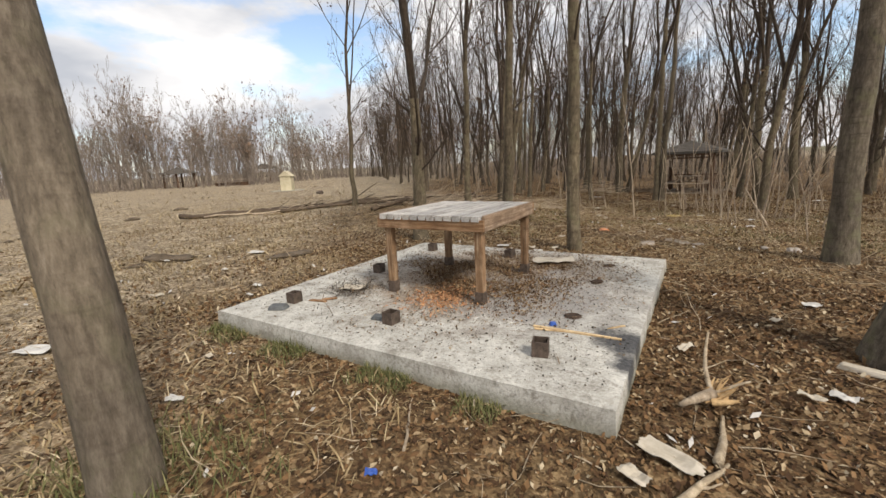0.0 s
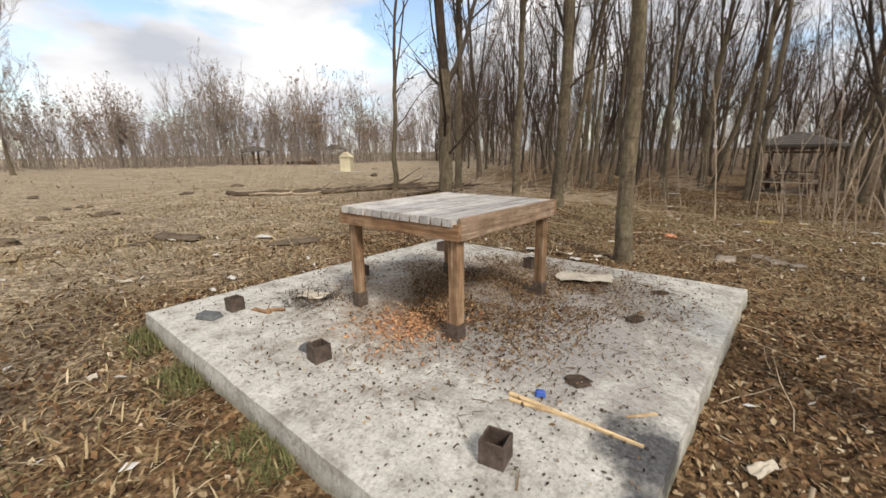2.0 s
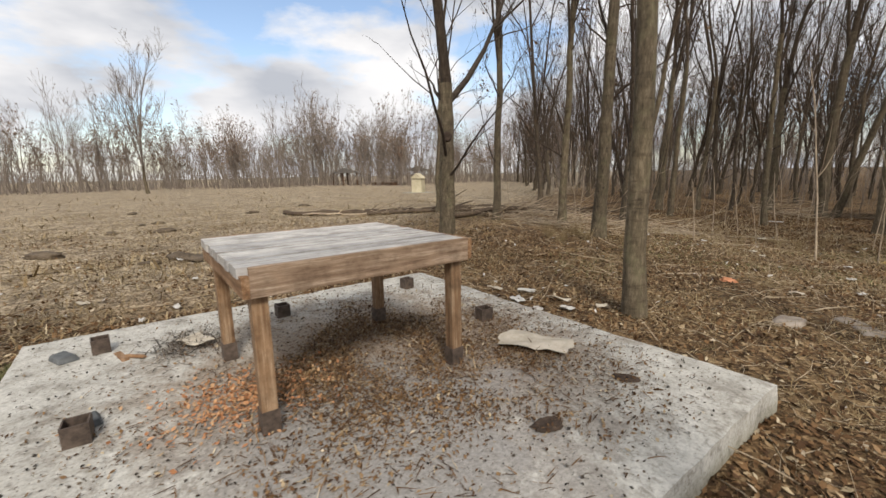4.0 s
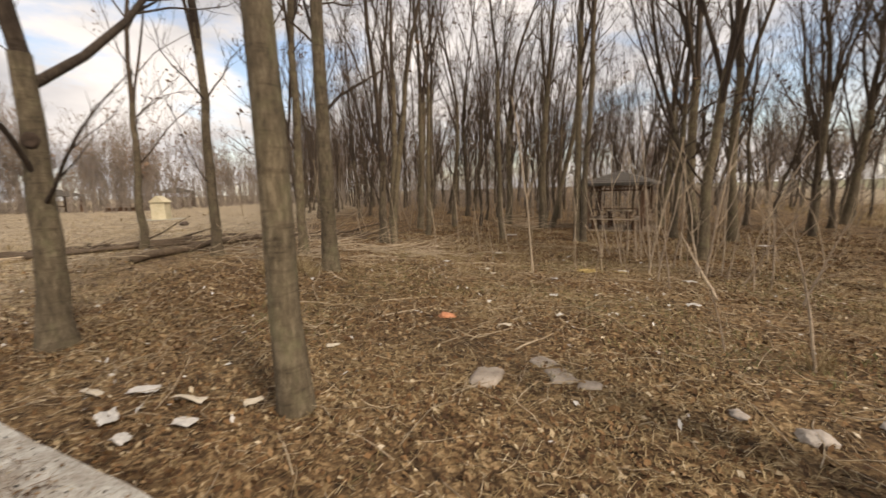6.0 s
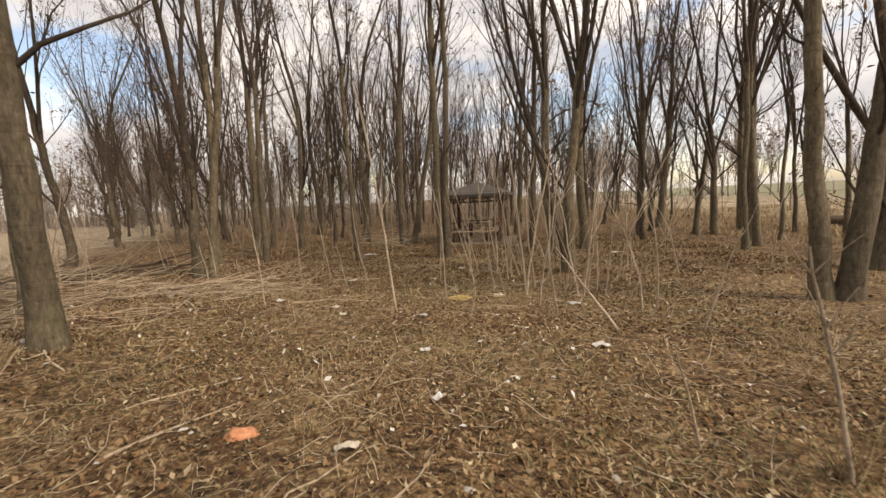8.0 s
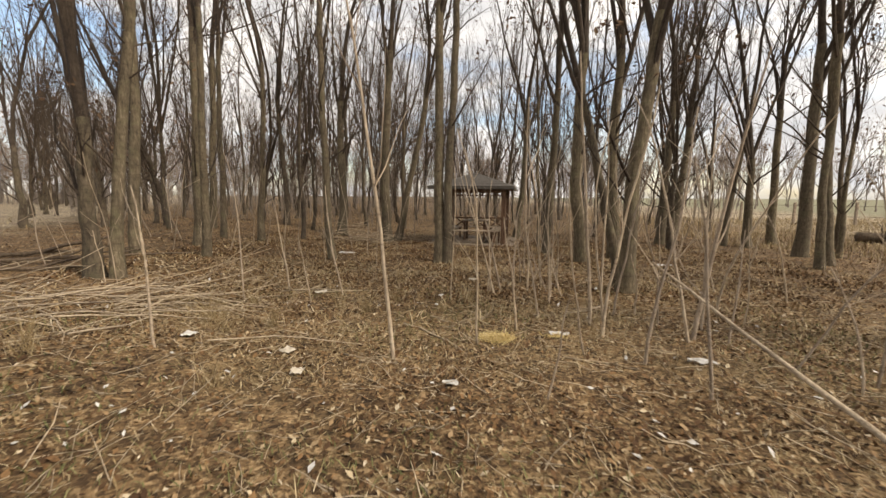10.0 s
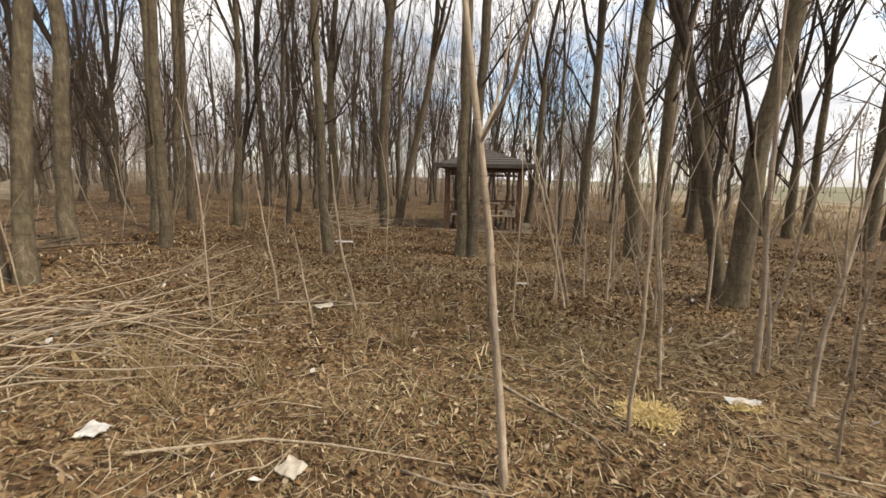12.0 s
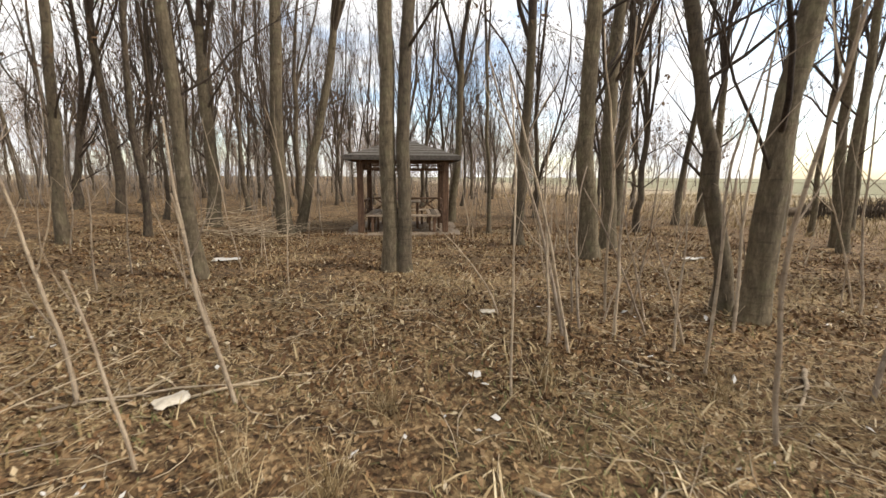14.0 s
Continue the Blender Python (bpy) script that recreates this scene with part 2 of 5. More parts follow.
def ground_mat():
    mat, nt, bsdf = nodes_of("earth_and_litter", 0.95)
    fine = noise_of(nt, 38, 6, None, 0.75, "World")
    mid = noise_of(nt, 6, 5, None, 0.65, "World")
    big = noise_of(nt, 0.55, 4, None, 0.6, "World")
    def flakes(scale):
        vec = nt.nodes.new("ShaderNodeNewGeometry").outputs["Position"]
        warp = nt.nodes.new("ShaderNodeMixRGB")
        warp.blend_type = "ADD"
        warp.inputs["Fac"].default_value = 0.06
        wn2 = nt.nodes.new("ShaderNodeTexNoise")
        wn2.inputs["Scale"].default_value = 9.0
        nt.links.new(vec, wn2.inputs["Vector"])
        nt.links.new(vec, warp.inputs["Color1"])
        nt.links.new(wn2.outputs["Color"], warp.inputs["Color2"])
        v = nt.nodes.new("ShaderNodeTexVoronoi")
        v.inputs["Scale"].default_value = scale
        nt.links.new(warp.outputs["Color"], v.inputs["Vector"])
        sep = nt.nodes.new("ShaderNodeSeparateXYZ")
        nt.links.new(v.outputs["Color"], sep.inputs["Vector"])
        return sep.outputs["X"]

    bits = mix_of(nt, 0.5, flakes(24.0), flakes(52.0))
    bits = mix_of(nt, 0.35, bits, fine)
    wood_floor = ramp_of(nt, bits, [(0.22, (0.040, 0.024, 0.012)), (0.42, (0.108, 0.068, 0.034)), (0.6, (0.205, 0.136, 0.070)), (0.8, (0.38, 0.28, 0.16))])
    field = ramp_of(nt, bits, [(0.22, (0.085, 0.06, 0.036)), (0.45, (0.295, 0.235, 0.158)), (0.62, (0.45, 0.385, 0.28)), (0.82, (0.58, 0.52, 0.42))])
    xyz = nt.nodes.new("ShaderNodeSeparateXYZ")
    nt.links.new(nt.nodes.new("ShaderNodeNewGeometry").outputs["Position"], xyz.inputs["Vector"])
    add = nt.nodes.new("ShaderNodeMath")
    add.operation = "MULTIPLY_ADD"
    nt.links.new(xyz.outputs["Y"], add.inputs[0])
    add.inputs[1].default_value = 0.55
    nt.links.new(xyz.outputs["X"], add.inputs[2])
    wob = nt.nodes.new("ShaderNodeMath")
    wob.operation = "MULTIPLY_ADD"
    nt.links.new(big, wob.inputs[0])
    wob.inputs[1].default_value = 5.0
    nt.links.new(add.outputs[0], wob.inputs[2])
    rng = nt.nodes.new("ShaderNodeMapRange")
    rng.inputs["From Min"].default_value, rng.inputs["From Max"].default_value = -3.2, -0.2
    nt.links.new(wob.outputs[0], rng.inputs["Value"])
    east = nt.nodes.new("ShaderNodeMapRange")
    east.inputs["From Min"].default_value, east.inputs["From Max"].default_value = 14.0, 20.0
    east.inputs["To Min"].default_value, east.inputs["To Max"].default_value = 1.0, 0.0
    nt.links.new(xyz.outputs["X"], east.inputs["Value"])
    both = nt.nodes.new("ShaderNodeMath")
    both.operation = "MULTIPLY"
    nt.links.new(rng.outputs[0], both.inputs[0])
    nt.links.new(east.outputs[0], both.inputs[1])
    col = mix_of(nt, both.outputs[0], field, wood_floor)
    col = mix_of(nt, 1.0, col, ramp_of(nt, mid, [(0.3, (0.40, 0.37, 0.34)), (0.7, (1.42, 1.38, 1.32))]), "MULTIPLY")
    wide = noise_of(nt, 1.3, 4, (1.0, 0.6, 1.0), 0.6, "World")
    col = mix_of(nt, 1.0, col, ramp_of(nt, wide, [(0.34, (0.68, 0.65, 0.62)), (0.66, (1.18, 1.17, 1.15))]), "MULTIPLY")
    green = nt.nodes.new("ShaderNodeMapRange")
    green.inputs["From Min"].default_value, green.inputs["From Max"].default_value = 30.0, 45.0
    nt.links.new(xyz.outputs["X"], green.inputs["Value"])
    col = mix_of(nt, green.outputs[0], col, (0.205, 0.19, 0.115))
    col = mix_of(nt, ramp_of(nt, big, [(0.54, (0, 0, 0)), (0.7, (0.16, 0.16, 0.16))]), col, (0.14, 0.12, 0.055))
    nt.links.new(col, bsdf.inputs["Base Color"])
    bump_of(nt, bsdf, bits, 1.0, 0.03)
    return mat


GROUND = ground_mat()


def concrete_mat():
    mat, nt, bsdf = nodes_of("old_concrete", 0.9)
    fine = noise_of(nt, 55, 6, None, 0.7, "World")
    mid = noise_of(nt, 4.5, 6, None, 0.7, "World")
    col = ramp_of(nt, mid, [(0.3, (0.24, 0.22, 0.185)), (0.45, (0.41, 0.39, 0.345)), (0.7, (0.58, 0.56, 0.505))])
    col = mix_of(nt, 1.0, col, ramp_of(nt, fine, [(0.3, (0.50, 0.48, 0.46)), (0.45, (0.92, 0.92, 0.91)), (0.65, (1.14, 1.14, 1.13))]), "MULTIPLY")
    pos = nt.nodes.new("ShaderNodeNewGeometry").outputs["Position"]

    def spot(centre, radius, wobble):
        d = nt.nodes.new("ShaderNodeVectorMath")
        d.operation = "DISTANCE"
        nt.links.new(pos, d.inputs[0])
        d.inputs[1].default_value = centre
        w = nt.nodes.new("ShaderNodeMath")
        w.operation = "MULTIPLY_ADD"
        nt.links.new(mid, w.inputs[0])
        w.inputs[1].default_value = wobble
        nt.links.new(d.outputs["Value"], w.inputs[2])
        m = nt.nodes.new("ShaderNodeMapRange")
        m.inputs["From Min"].default_value, m.inputs["From Max"].default_value = radius + wobble * 0.5, radius * 0.45 + wobble * 0.5
        nt.links.new(w.outputs[0], m.inputs["Value"])
        return m.outputs[0]

    blotch = noise_of(nt, 13, 6, None, 0.75, "World")
    col = mix_of(nt, ramp_of(nt, blotch, [(0.52, (0, 0, 0)), (0.66, (0.7, 0.7, 0.7))]), col, (0.19, 0.165, 0.13))
    col = mix_of(nt, ramp_of(nt, blotch, [(0.30, (0.6, 0.6, 0.6)), (0.40, (0, 0, 0))]), col, (0.68, 0.66, 0.60))
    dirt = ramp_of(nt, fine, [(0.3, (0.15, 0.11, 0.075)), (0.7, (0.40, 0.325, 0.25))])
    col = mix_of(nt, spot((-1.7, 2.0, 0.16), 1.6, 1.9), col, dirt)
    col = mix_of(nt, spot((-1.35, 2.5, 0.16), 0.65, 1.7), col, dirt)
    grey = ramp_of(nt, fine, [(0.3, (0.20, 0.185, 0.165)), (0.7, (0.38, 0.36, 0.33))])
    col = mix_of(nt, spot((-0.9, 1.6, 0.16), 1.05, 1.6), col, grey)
    soot = ramp_of(nt, fine, [(0.3, (0.03, 0.03, 0.032)), (0.7, (0.12, 0.118, 0.115))])
    col = mix_of(nt, spot((-0.08, 0.86, 0.16), 0.27, 0.5), col, soot)
    col = mix_of(nt, spot((-0.02, 0.5, 0.1), 0.17, 0.4), col, soot)
    xyz = nt.nodes.new("ShaderNodeSeparateXYZ")
    nt.links.new(pos, xyz.inputs["Vector"])
    low = nt.nodes.new("ShaderNodeMapRange")
    low.inputs["From Min"].default_value, low.inputs["From Max"].default_value = 0.10, 0.02
    nt.links.new(xyz.outputs["Z"], low.inputs["Value"])
    moss = nt.nodes.new("ShaderNodeMath")
    moss.operation = "MULTIPLY"
    nt.links.new(low.outputs[0], moss.inputs[0])
    nt.links.new(mid, moss.inputs[1])
    col = mix_of(nt, moss.outputs[0], col, (0.16, 0.15, 0.085))
    nt.links.new(col, bsdf.inputs["Base Color"])
    bump_of(nt, bsdf, fine, 0.6, 0.012)
    return mat


CONCRETE = concrete_mat()


# ---- builders ----
def sstep(a, b, v):
    k = min(1.0, max(0.0, (v - a) / (b - a)))
    return k * k * (3 - 2 * k)


def height(x, y):
    """The lie of the land: level by the slab, falling gently into the wood."""
    z = -0.40 * sstep(4.2, 13, y) * sstep(-10, -3.0, x)
    z -= 0.15 * sstep(15, 21, y) * sstep(-9, -4, x)
    z += 0.24 * sstep(-1.8, -4.0, x) * sstep(5.0, 7.5, y) * sstep(-13, -8, x) * sstep(12.5, 9.5, y)
    return z


def bumps(x, y):
    v = noise.noise((x * 0.9, y * 0.9, 0.3)) * 0.03 + noise.noise((x * 3.1, y * 3.1, 4.0)) * 0.014
    if -3.75 < x < 0.25 and -0.25 < y < 3.75:
        v = min(v, 0.01)
    return v


def land(x, y):
    return height(x, y) + bumps(x, y)


def mesh_np(name, verts, faces):
    me = bpy.data.meshes.new(name)
    me.from_pydata([tuple(v) for v in verts], [], faces)
    me.validate()
    return me


def link(name, me, mat, parent=None, label=""):
    if mat and not me.materials:
        me.materials.append(mat)
    ob = new(name, me)
    if parent:
        ob.parent = parent
    if label:
        ob["label"] = label
    return ob


def part(name, bm, mat, parent=None, label="", smooth=False):
    me = bpy.data.meshes.new(name)
    bm.to_mesh(me)
    bm.free()
    if smooth:
        me.shade_smooth()
    return link(name, me, mat, parent, label)


def base_at(name, x, y, z=None, rz=0.0, **tags):
    e = new(name)
    e.empty_display_size = 0.1
    e.matrix_world = pose(x, y, land(x, y) if z is None else z, 0, 0, rz)
    return tagged(e, **tags)


def box(bm, x0, y0, z0, x1, y1, z1, bevel=0.0, rough=0.0):
    r = bmesh.ops.create_cube(bm, size=1.0)
    vs = r["verts"]
    for v in vs:
        v.co = Vector(((x0 + x1) / 2 + v.co.x * (x1 - x0), (y0 + y1) / 2 + v.co.y * (y1 - y0), (z0 + z1) / 2 + v.co.z * (z1 - z0)))
        if rough:
            v.co += Vector([random.uniform(-rough, rough) for _ in range(3)])
    if bevel:
        es = list({e for v in vs for e in v.link_edges})
        bmesh.ops.bevel(bm, geom=es, offset=bevel, segments=2, affect="EDGES", profile=0.6)


def new_box(x0, y0, z0, x1, y1, z1, bevel=0.0, rough=0.0):
    bm = bmesh.new()
    box(bm, x0, y0, z0, x1, y1, z1, bevel, rough)
    return bm


class Tubes:
    """Gathers tapered tubes into one mesh."""

    def __init__(self):
        self.v, self.f, self.n = [], [], 0

    def add(self, pts, rad, sides, ridges=0.0, cap=False):
        pts = [Vector(p) for p in pts]
        ref = Vector((0.31, 0.92, 0.21))
        first = self.n
        for i, p in enumerate(pts):
            d = (pts[min(i + 1, len(pts) - 1)] - pts[max(i - 1, 0)]).normalized()
            a = d.cross(ref).normalized()
            b = d.cross(a)
            for k in range(sides):
                w = 2 * math.pi * k / sides
                r = rad[i]
                if ridges:
                    r *= 1 + ridges * noise.noise((math.cos(w) * 2.2 + p.x, math.sin(w) * 2.2 + p.y, p.z * 1.7))
                self.v.append(p + a * (r * math.cos(w)) + b * (r * math.sin(w)))
        for i in range(len(pts) - 1):
            for k in range(sides):
                k2 = (k + 1) % sides
                self.f.append((first + i * sides + k, first + i * sides + k2, first + (i + 1) * sides + k2, first + (i + 1) * sides + k))
        if cap:
            self.f.append(tuple(first + k for k in range(sides))[::-1])
            self.f.append(tuple(first + (len(pts) - 1) * sides + k for k in range(sides)))
        self.n = len(self.v)

    def mesh(self, name, mat):
        me = mesh_np(name, self.v, self.f)
        me.shade_smooth()
        me.materials.append(mat)
        return me


def wander(rng, start, d, length, n, bend, up=0.0):
    pts, p, d = [Vector(start)], Vector(start), Vector(d).normalized()
    for i in range(n):
        d = (d + Vector((rng.gauss(0, bend), rng.gauss(0, bend), rng.gauss(0, bend) + up))).normalized()
        p = p + d * (length / n)
        pts.append(p.copy())
    return pts, d


def turned(rng, d, angle):
    side = d.cross(Vector((rng.gauss(0, 1), rng.gauss(0, 1), rng.gauss(0, 1)))).normalized()
    return (d * math.cos(angle) + side * math.sin(angle)).normalized()


def leaves_mesh(name, spots, size, mat, rng):
    v, f = [], []
    for p in spots:
        a = Vector((rng.gauss(0, 1), rng.gauss(0, 1), rng.gauss(0, 1))).normalized()
        b = a.cross(Vector((rng.gauss(0, 1), rng.gauss(0, 1), rng.gauss(0, 1)))).normalized()
        s = size * rng.uniform(0.6, 1.3)
        n = len(v)
        v += [p - a * s, p + b * s * 0.45, p + a * s, p - b * s * 0.45 + a.cross(b) * s * 0.3]
        f += [(n, n + 1, n + 2), (n, n + 2, n + 3)]
    me = mesh_np(name, v, f)
    me.materials.append(mat)
    return me


def tree_meshes(seed, r, h, lean=(0, 0), fork=0.5, leaders=3, twigs=1.0, bark=None, flare=0.35, sides=9, leafy=0, fork_lean=None, bend=0.03, fat=1.0, twig_mat=None, curve=0.0, low=4):
    """Bare tree: trunk mesh, crown mesh of limbs and twigs, and withered leaves if any."""
    rng = random.Random(seed)
    trunk, crown, spots = Tubes(), Tubes(), []
    n = 12
    top = h * fork
    pts, rad = [], []
    ox = oy = 0.0
    for i in range(n + 1):
        k = i / n
        z = -0.15 + (top + 0.15) * k ** 1.25
        ox += rng.gauss(0, bend) * (k > 0.12)
        oy += rng.gauss(0, bend) * (k > 0.12)
        zc = min(z, 4.0)
        sway = (lean[0] + curve * zc) * zc + (z - zc) * 0.5 * (lean[0] + 2 * curve * zc)
        pts.append(Vector((sway + ox, lean[1] * z + oy, z)))
        foot = flare * math.exp(-max(z, 0) / 0.16)
        rad.append(r * (1 + foot) * (1 - 0.38 * k))
    trunk.add(pts, rad, sides, 0.12)
    d0 = (pts[-1] - pts[-3]).normalized()

    def side_shoots(path, prad, level, length):
        count = {1: 8, 2: 5, 3: 3}[level]
        for _ in range(max(1, round(count * twigs))):
            u = rng.uniform(0.15, 1.0)
            i = min(int(u * (len(path) - 1)), len(path) - 2)
            p = path[i].lerp(path[i + 1], u * (len(path) - 1) - i)
            d = turned(rng, (path[i + 1] - path[i]).normalized(), rng.uniform(0.35, 0.85))
            d.z += 0.35
            ln = length * rng.uniform(0.28, 0.55) * (1.15 - 0.5 * u)
            rr = prad * (1 - 0.7 * u) * rng.uniform(0.35, 0.6)
            seg = 4 if level == 1 else 3
            q, dd = wander(rng, p, d, ln, seg, 0.16, 0.10)
            rr = max(rr, 0.0045 * fat)
            crown.add(q, [rr * (1 - 0.75 * j / seg) for j in range(seg + 1)], 4 if level == 1 else 3)
            if level < 3:
                side_shoots(q, rr, level + 1, ln)
            elif leafy and rng.random() < leafy:
                spots.extend(q[-1] + Vector((rng.gauss(0, 0.06), rng.gauss(0, 0.06), rng.gauss(0, 0.06))) for _ in range(3))

    rt = rad[-1]
    for j in range(leaders):
        if fork_lean and j == 1:
            d = Vector(fork_lean).normalized()
        else:
            d = turned(rng, d0, rng.uniform(0.08, 0.42) if j else rng.uniform(0.02, 0.1))
        d.z = abs(d.z)
        ln = (h - top) * (1.0 if j == 0 else rng.uniform(0.6, 0.95))
        rr = rt * (0.85 if j == 0 else rng.uniform(0.45, 0.7))
        start = pts[-1] if j == 0 else pts[-1 - (j % 3)]
        q, dd = wander(rng, start - d * 0.04, d, ln, 8, 0.075, 0.06)
        crown.add(q, [rr * (1 - 0.88 * i / 8) + 0.004 for i in range(9)], 6)
        side_shoots(q, rr, 1, ln)
    for _ in range(round(low * twigs)):
        i = rng.randint(n // 3 + 1, n - 1)
        q, dd = wander(rng, pts[i], turned(rng, Vector((0, 0, 1)), rng.uniform(0.5, 1.0)), h * rng.uniform(0.09, 0.22), 5, 0.17, 0.08)
        rr = r * rng.uniform(0.12, 0.24)
        crown.add(q, [rr * (1 - 0.8 * j / 5) for j in range(6)], 5)
        side_shoots(q, rr, 2, h * 0.16)
    out = [("trunk", trunk.mesh("trunk", bark or BARK)), ("crown", crown.mesh("crown", twig_mat or TWIG))]
    if spots:
        out.append(("withered_leaves", leaves_mesh("withered_leaves", spots, 0.05 * fat, HANGLEAF, rng)))
    return out


def plant_tree(x, y, meshes, label, group, name="tree", rz=0.0, scale=1.0):
    e = base_at(name, x, y, height(x, y), rz, label=label, category="tree", group=group)
    e.scale = (scale,) * 3
    for nm, me in meshes:
        ob = link(nm, me, None, e)
        if nm == "withered_leaves":
            ob["kind"] = "stuff"
    return e


# ---- ground ----
def axis(lo, hi, step, far):
    mid = list(np.arange(lo, hi + 1e-6, step))
    out, s, v = [], step, hi
    while v < far:
        s *= 1.22
        v += s
        out.append(v)
    low, s, v = [], step, lo
    while v > -far:
        s *= 1.22
        v -= s
        low.append(v)
    return low[::-1] + mid + out


def build_ground():
    xs, ys = axis(-7, 6, 0.13, 900), axis(-4, 21, 0.13, 900)
    nx = len(xs)
    verts = [(x, y, land(x, y)) for y in ys for x in xs]
    faces = [(j * nx + i, j * nx + i + 1, (j + 1) * nx + i + 1, (j + 1) * nx + i) for j in range(len(ys) - 1) for i in range(nx - 1)]
    me = mesh_np("ground", verts, faces)
    me.shade_smooth()
    ob = link("ground", me, GROUND)
    tagged(ob, label="bare winter earth with leaf litter and dry grass", category="ground", kind="structure")


build_ground()


# ---- concrete slab ----
SX, SY, SZ = -3.51, 3.48, 0.16


def build_slab():
    bm = bmesh.new()
    nx = ny = 44
    grid = {}
    for i in range(nx + 1):
        for j in range(ny + 1):
            x, y = SX * (1 - i / nx), SY * j / ny
            edge = i in (0, nx) or j in (0, ny)
            z = SZ + noise.noise((x * 1.5, y * 1.5, 9)) * 0.006
            if edge:
                z -= 0.004 + abs(noise.noise((x * 7, y * 7, 2))) * 0.012
                ex = noise.noise((x * 5, y * 5, 7)) * 0.009
                x += ex if i in (0, nx) else 0
                y += ex if j in (0, ny) else 0
            grid[i, j] = bm.verts.new((x, y, z))
    for i in range(nx):
        for j in range(ny):
            bm.faces.new((grid[i, j], grid[i + 1, j], grid[i + 1, j + 1], grid[i, j + 1]))
    ring = [(i, 0) for i in range(nx)] + [(nx, j) for j in range(ny)] + [(i, ny) for i in range(nx, 0, -1)] + [(0, j) for j in range(ny, 0, -1)]
    for level, z in ((1, 0.07), (2, -0.12)):
        low = {}
        for k in ring:
            c = grid[k].co if level == 1 else prev[k].co
            out = 0.006 + noise.noise((c.x * 4, c.y * 4, z * 9)) * 0.008
            sx = -1 if k[0] == 0 else (1 if k[0] == nx else 0)
            sy = -1 if k[1] == 0 else (1 if k[1] == ny else 0)
            low[k] = bm.verts.new((c.x + sx * out, c.y + sy * out, z))
        up = grid if level == 1 else prev
        for a, b in zip(ring, ring[1:] + ring[:1]):
            bm.faces.new((up[a], low[a], low[b], up[b]))
        prev = low
    bmesh.ops.recalc_face_normals(bm, faces=bm.faces)
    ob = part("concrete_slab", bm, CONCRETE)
    tagged(ob, label="square pale concrete slab with worn, stained surface", category="slab", kind="structure")


build_slab()


# ---- picnic table ----
def build_table():
    x0, x1, y0, y1, zt = -2.405, -1.245, 1.075, 2.35, 0.96
    t = base_at("picnic_table", (x0 + x1) / 2, (y0 + y1) / 2, SZ, label="weathered square wooden table standing on a concrete slab", category="table")
    cx, cy = (x0 + x1) / 2, (y0 + y1) / 2
    w, l, top = (x1 - x0) / 2, (y1 - y0) / 2, zt - SZ
    n = 12
    pitch = 2 * (w - 0.03) / n
    for i in range(n):
        a = -w + 0.03 + i * pitch
        b = part("plank", new_box(a + 0.009, -l + 0.006 * random.random(), top - 0.05, a + pitch - 0.009, l - 0.03, top + random.uniform(-0.003, 0.002), 0.003, 0.0015), BOARD_GREY, t)
    part("apron", new_box(-w, -l + 0.012, top - 0.135, w, -l + 0.045, top - 0.036, 0.004, 0.002), APRON_X, t)
    part("apron", new_box(-w, l - 0.026, top - 0.125, w, l, top - 0.004, 0.004, 0.002), APRON_X, t)
    part("apron", new_box(w - 0.028, -l + 0.046, top - 0.135, w, l - 0.027, top + 0.001, 0.004, 0.002), APRON_Y, t, "pale sun-bleached side board")
    part("apron", new_box(-w, -l + 0.046, top - 0.135, -w + 0.028, l - 0.027, top + 0.001, 0.004, 0.002), APRON_Y, t)
    for sx in (-1, 1):
        for sy in (-1, 1):
            px, py = sx * (w - 0.075), sy * (l - 0.085)
            px += 0.02 if sx < 0 else 0
            leg = part("leg", new_box(px - 0.036, py - 0.036, 0.012, px + 0.036, py + 0.036, top - 0.052, 0.004, 0.002), LEGWOOD, t)
            shoe = part("post_shoe", steel_tube(px, py, 0, 0.042, 0.115, 0.0045), RUST, leg, "rusty square steel post shoe")
    part("crossbeam", new_box(-w + 0.03, -0.04, top - 0.1, w - 0.03, 0.0, top - 0.052, 0.003), APRON_X, t)


def steel_tube(px, py, z0, half, high, wall):
    """An open square steel tube."""
    bm = bmesh.new()
    o, i = half, half - wall
    rings = []
    for hh, zz in ((o, z0), (o, z0 + high), (i, z0 + high), (i, z0 + 0.004)):
        rings.append([bm.verts.new((px + sx * hh + random.uniform(-1, 1) * 0.001, py + sy * hh, zz)) for sx, sy in ((-1, -1), (1, -1), (1, 1), (-1, 1))])
    for a, b in zip(rings, rings[1:]):
        for k in range(4):
            bm.faces.new((a[k], a[(k + 1) % 4], b[(k + 1) % 4], b[k]))
    bm.faces.new(rings[-1])
    return bm


build_table()


# ---- bench sockets, holes and debris on the slab ----
def socket(x, y, rz, tilt=0.0):
    e = base_at("post_socket", x, y, SZ - 0.002, rz, label="empty rusty square steel socket on concrete", category="socket", group="bench sockets")
    part("tube", steel_tube(0, 0, 0, 0.052, 0.105, 0.007), RUST, e)
    bm = bmesh.new()
    box(bm, -0.046, -0.046, 0.0, 0.046, 0.046, 0.024, 0.004, 0.003)
    part("rubble_fill", bm, HOLE, e)
    return e


for sx, sy, rz in ((-0.53, 0.43, 12), (-1.78, 0.44, -3), (-3.0, 0.47, 4), (-2.95, 1.68, 0), (-3.01, 2.97, 3), (-1.78, 2.94, -8)):
    socket(sx, sy, rz)


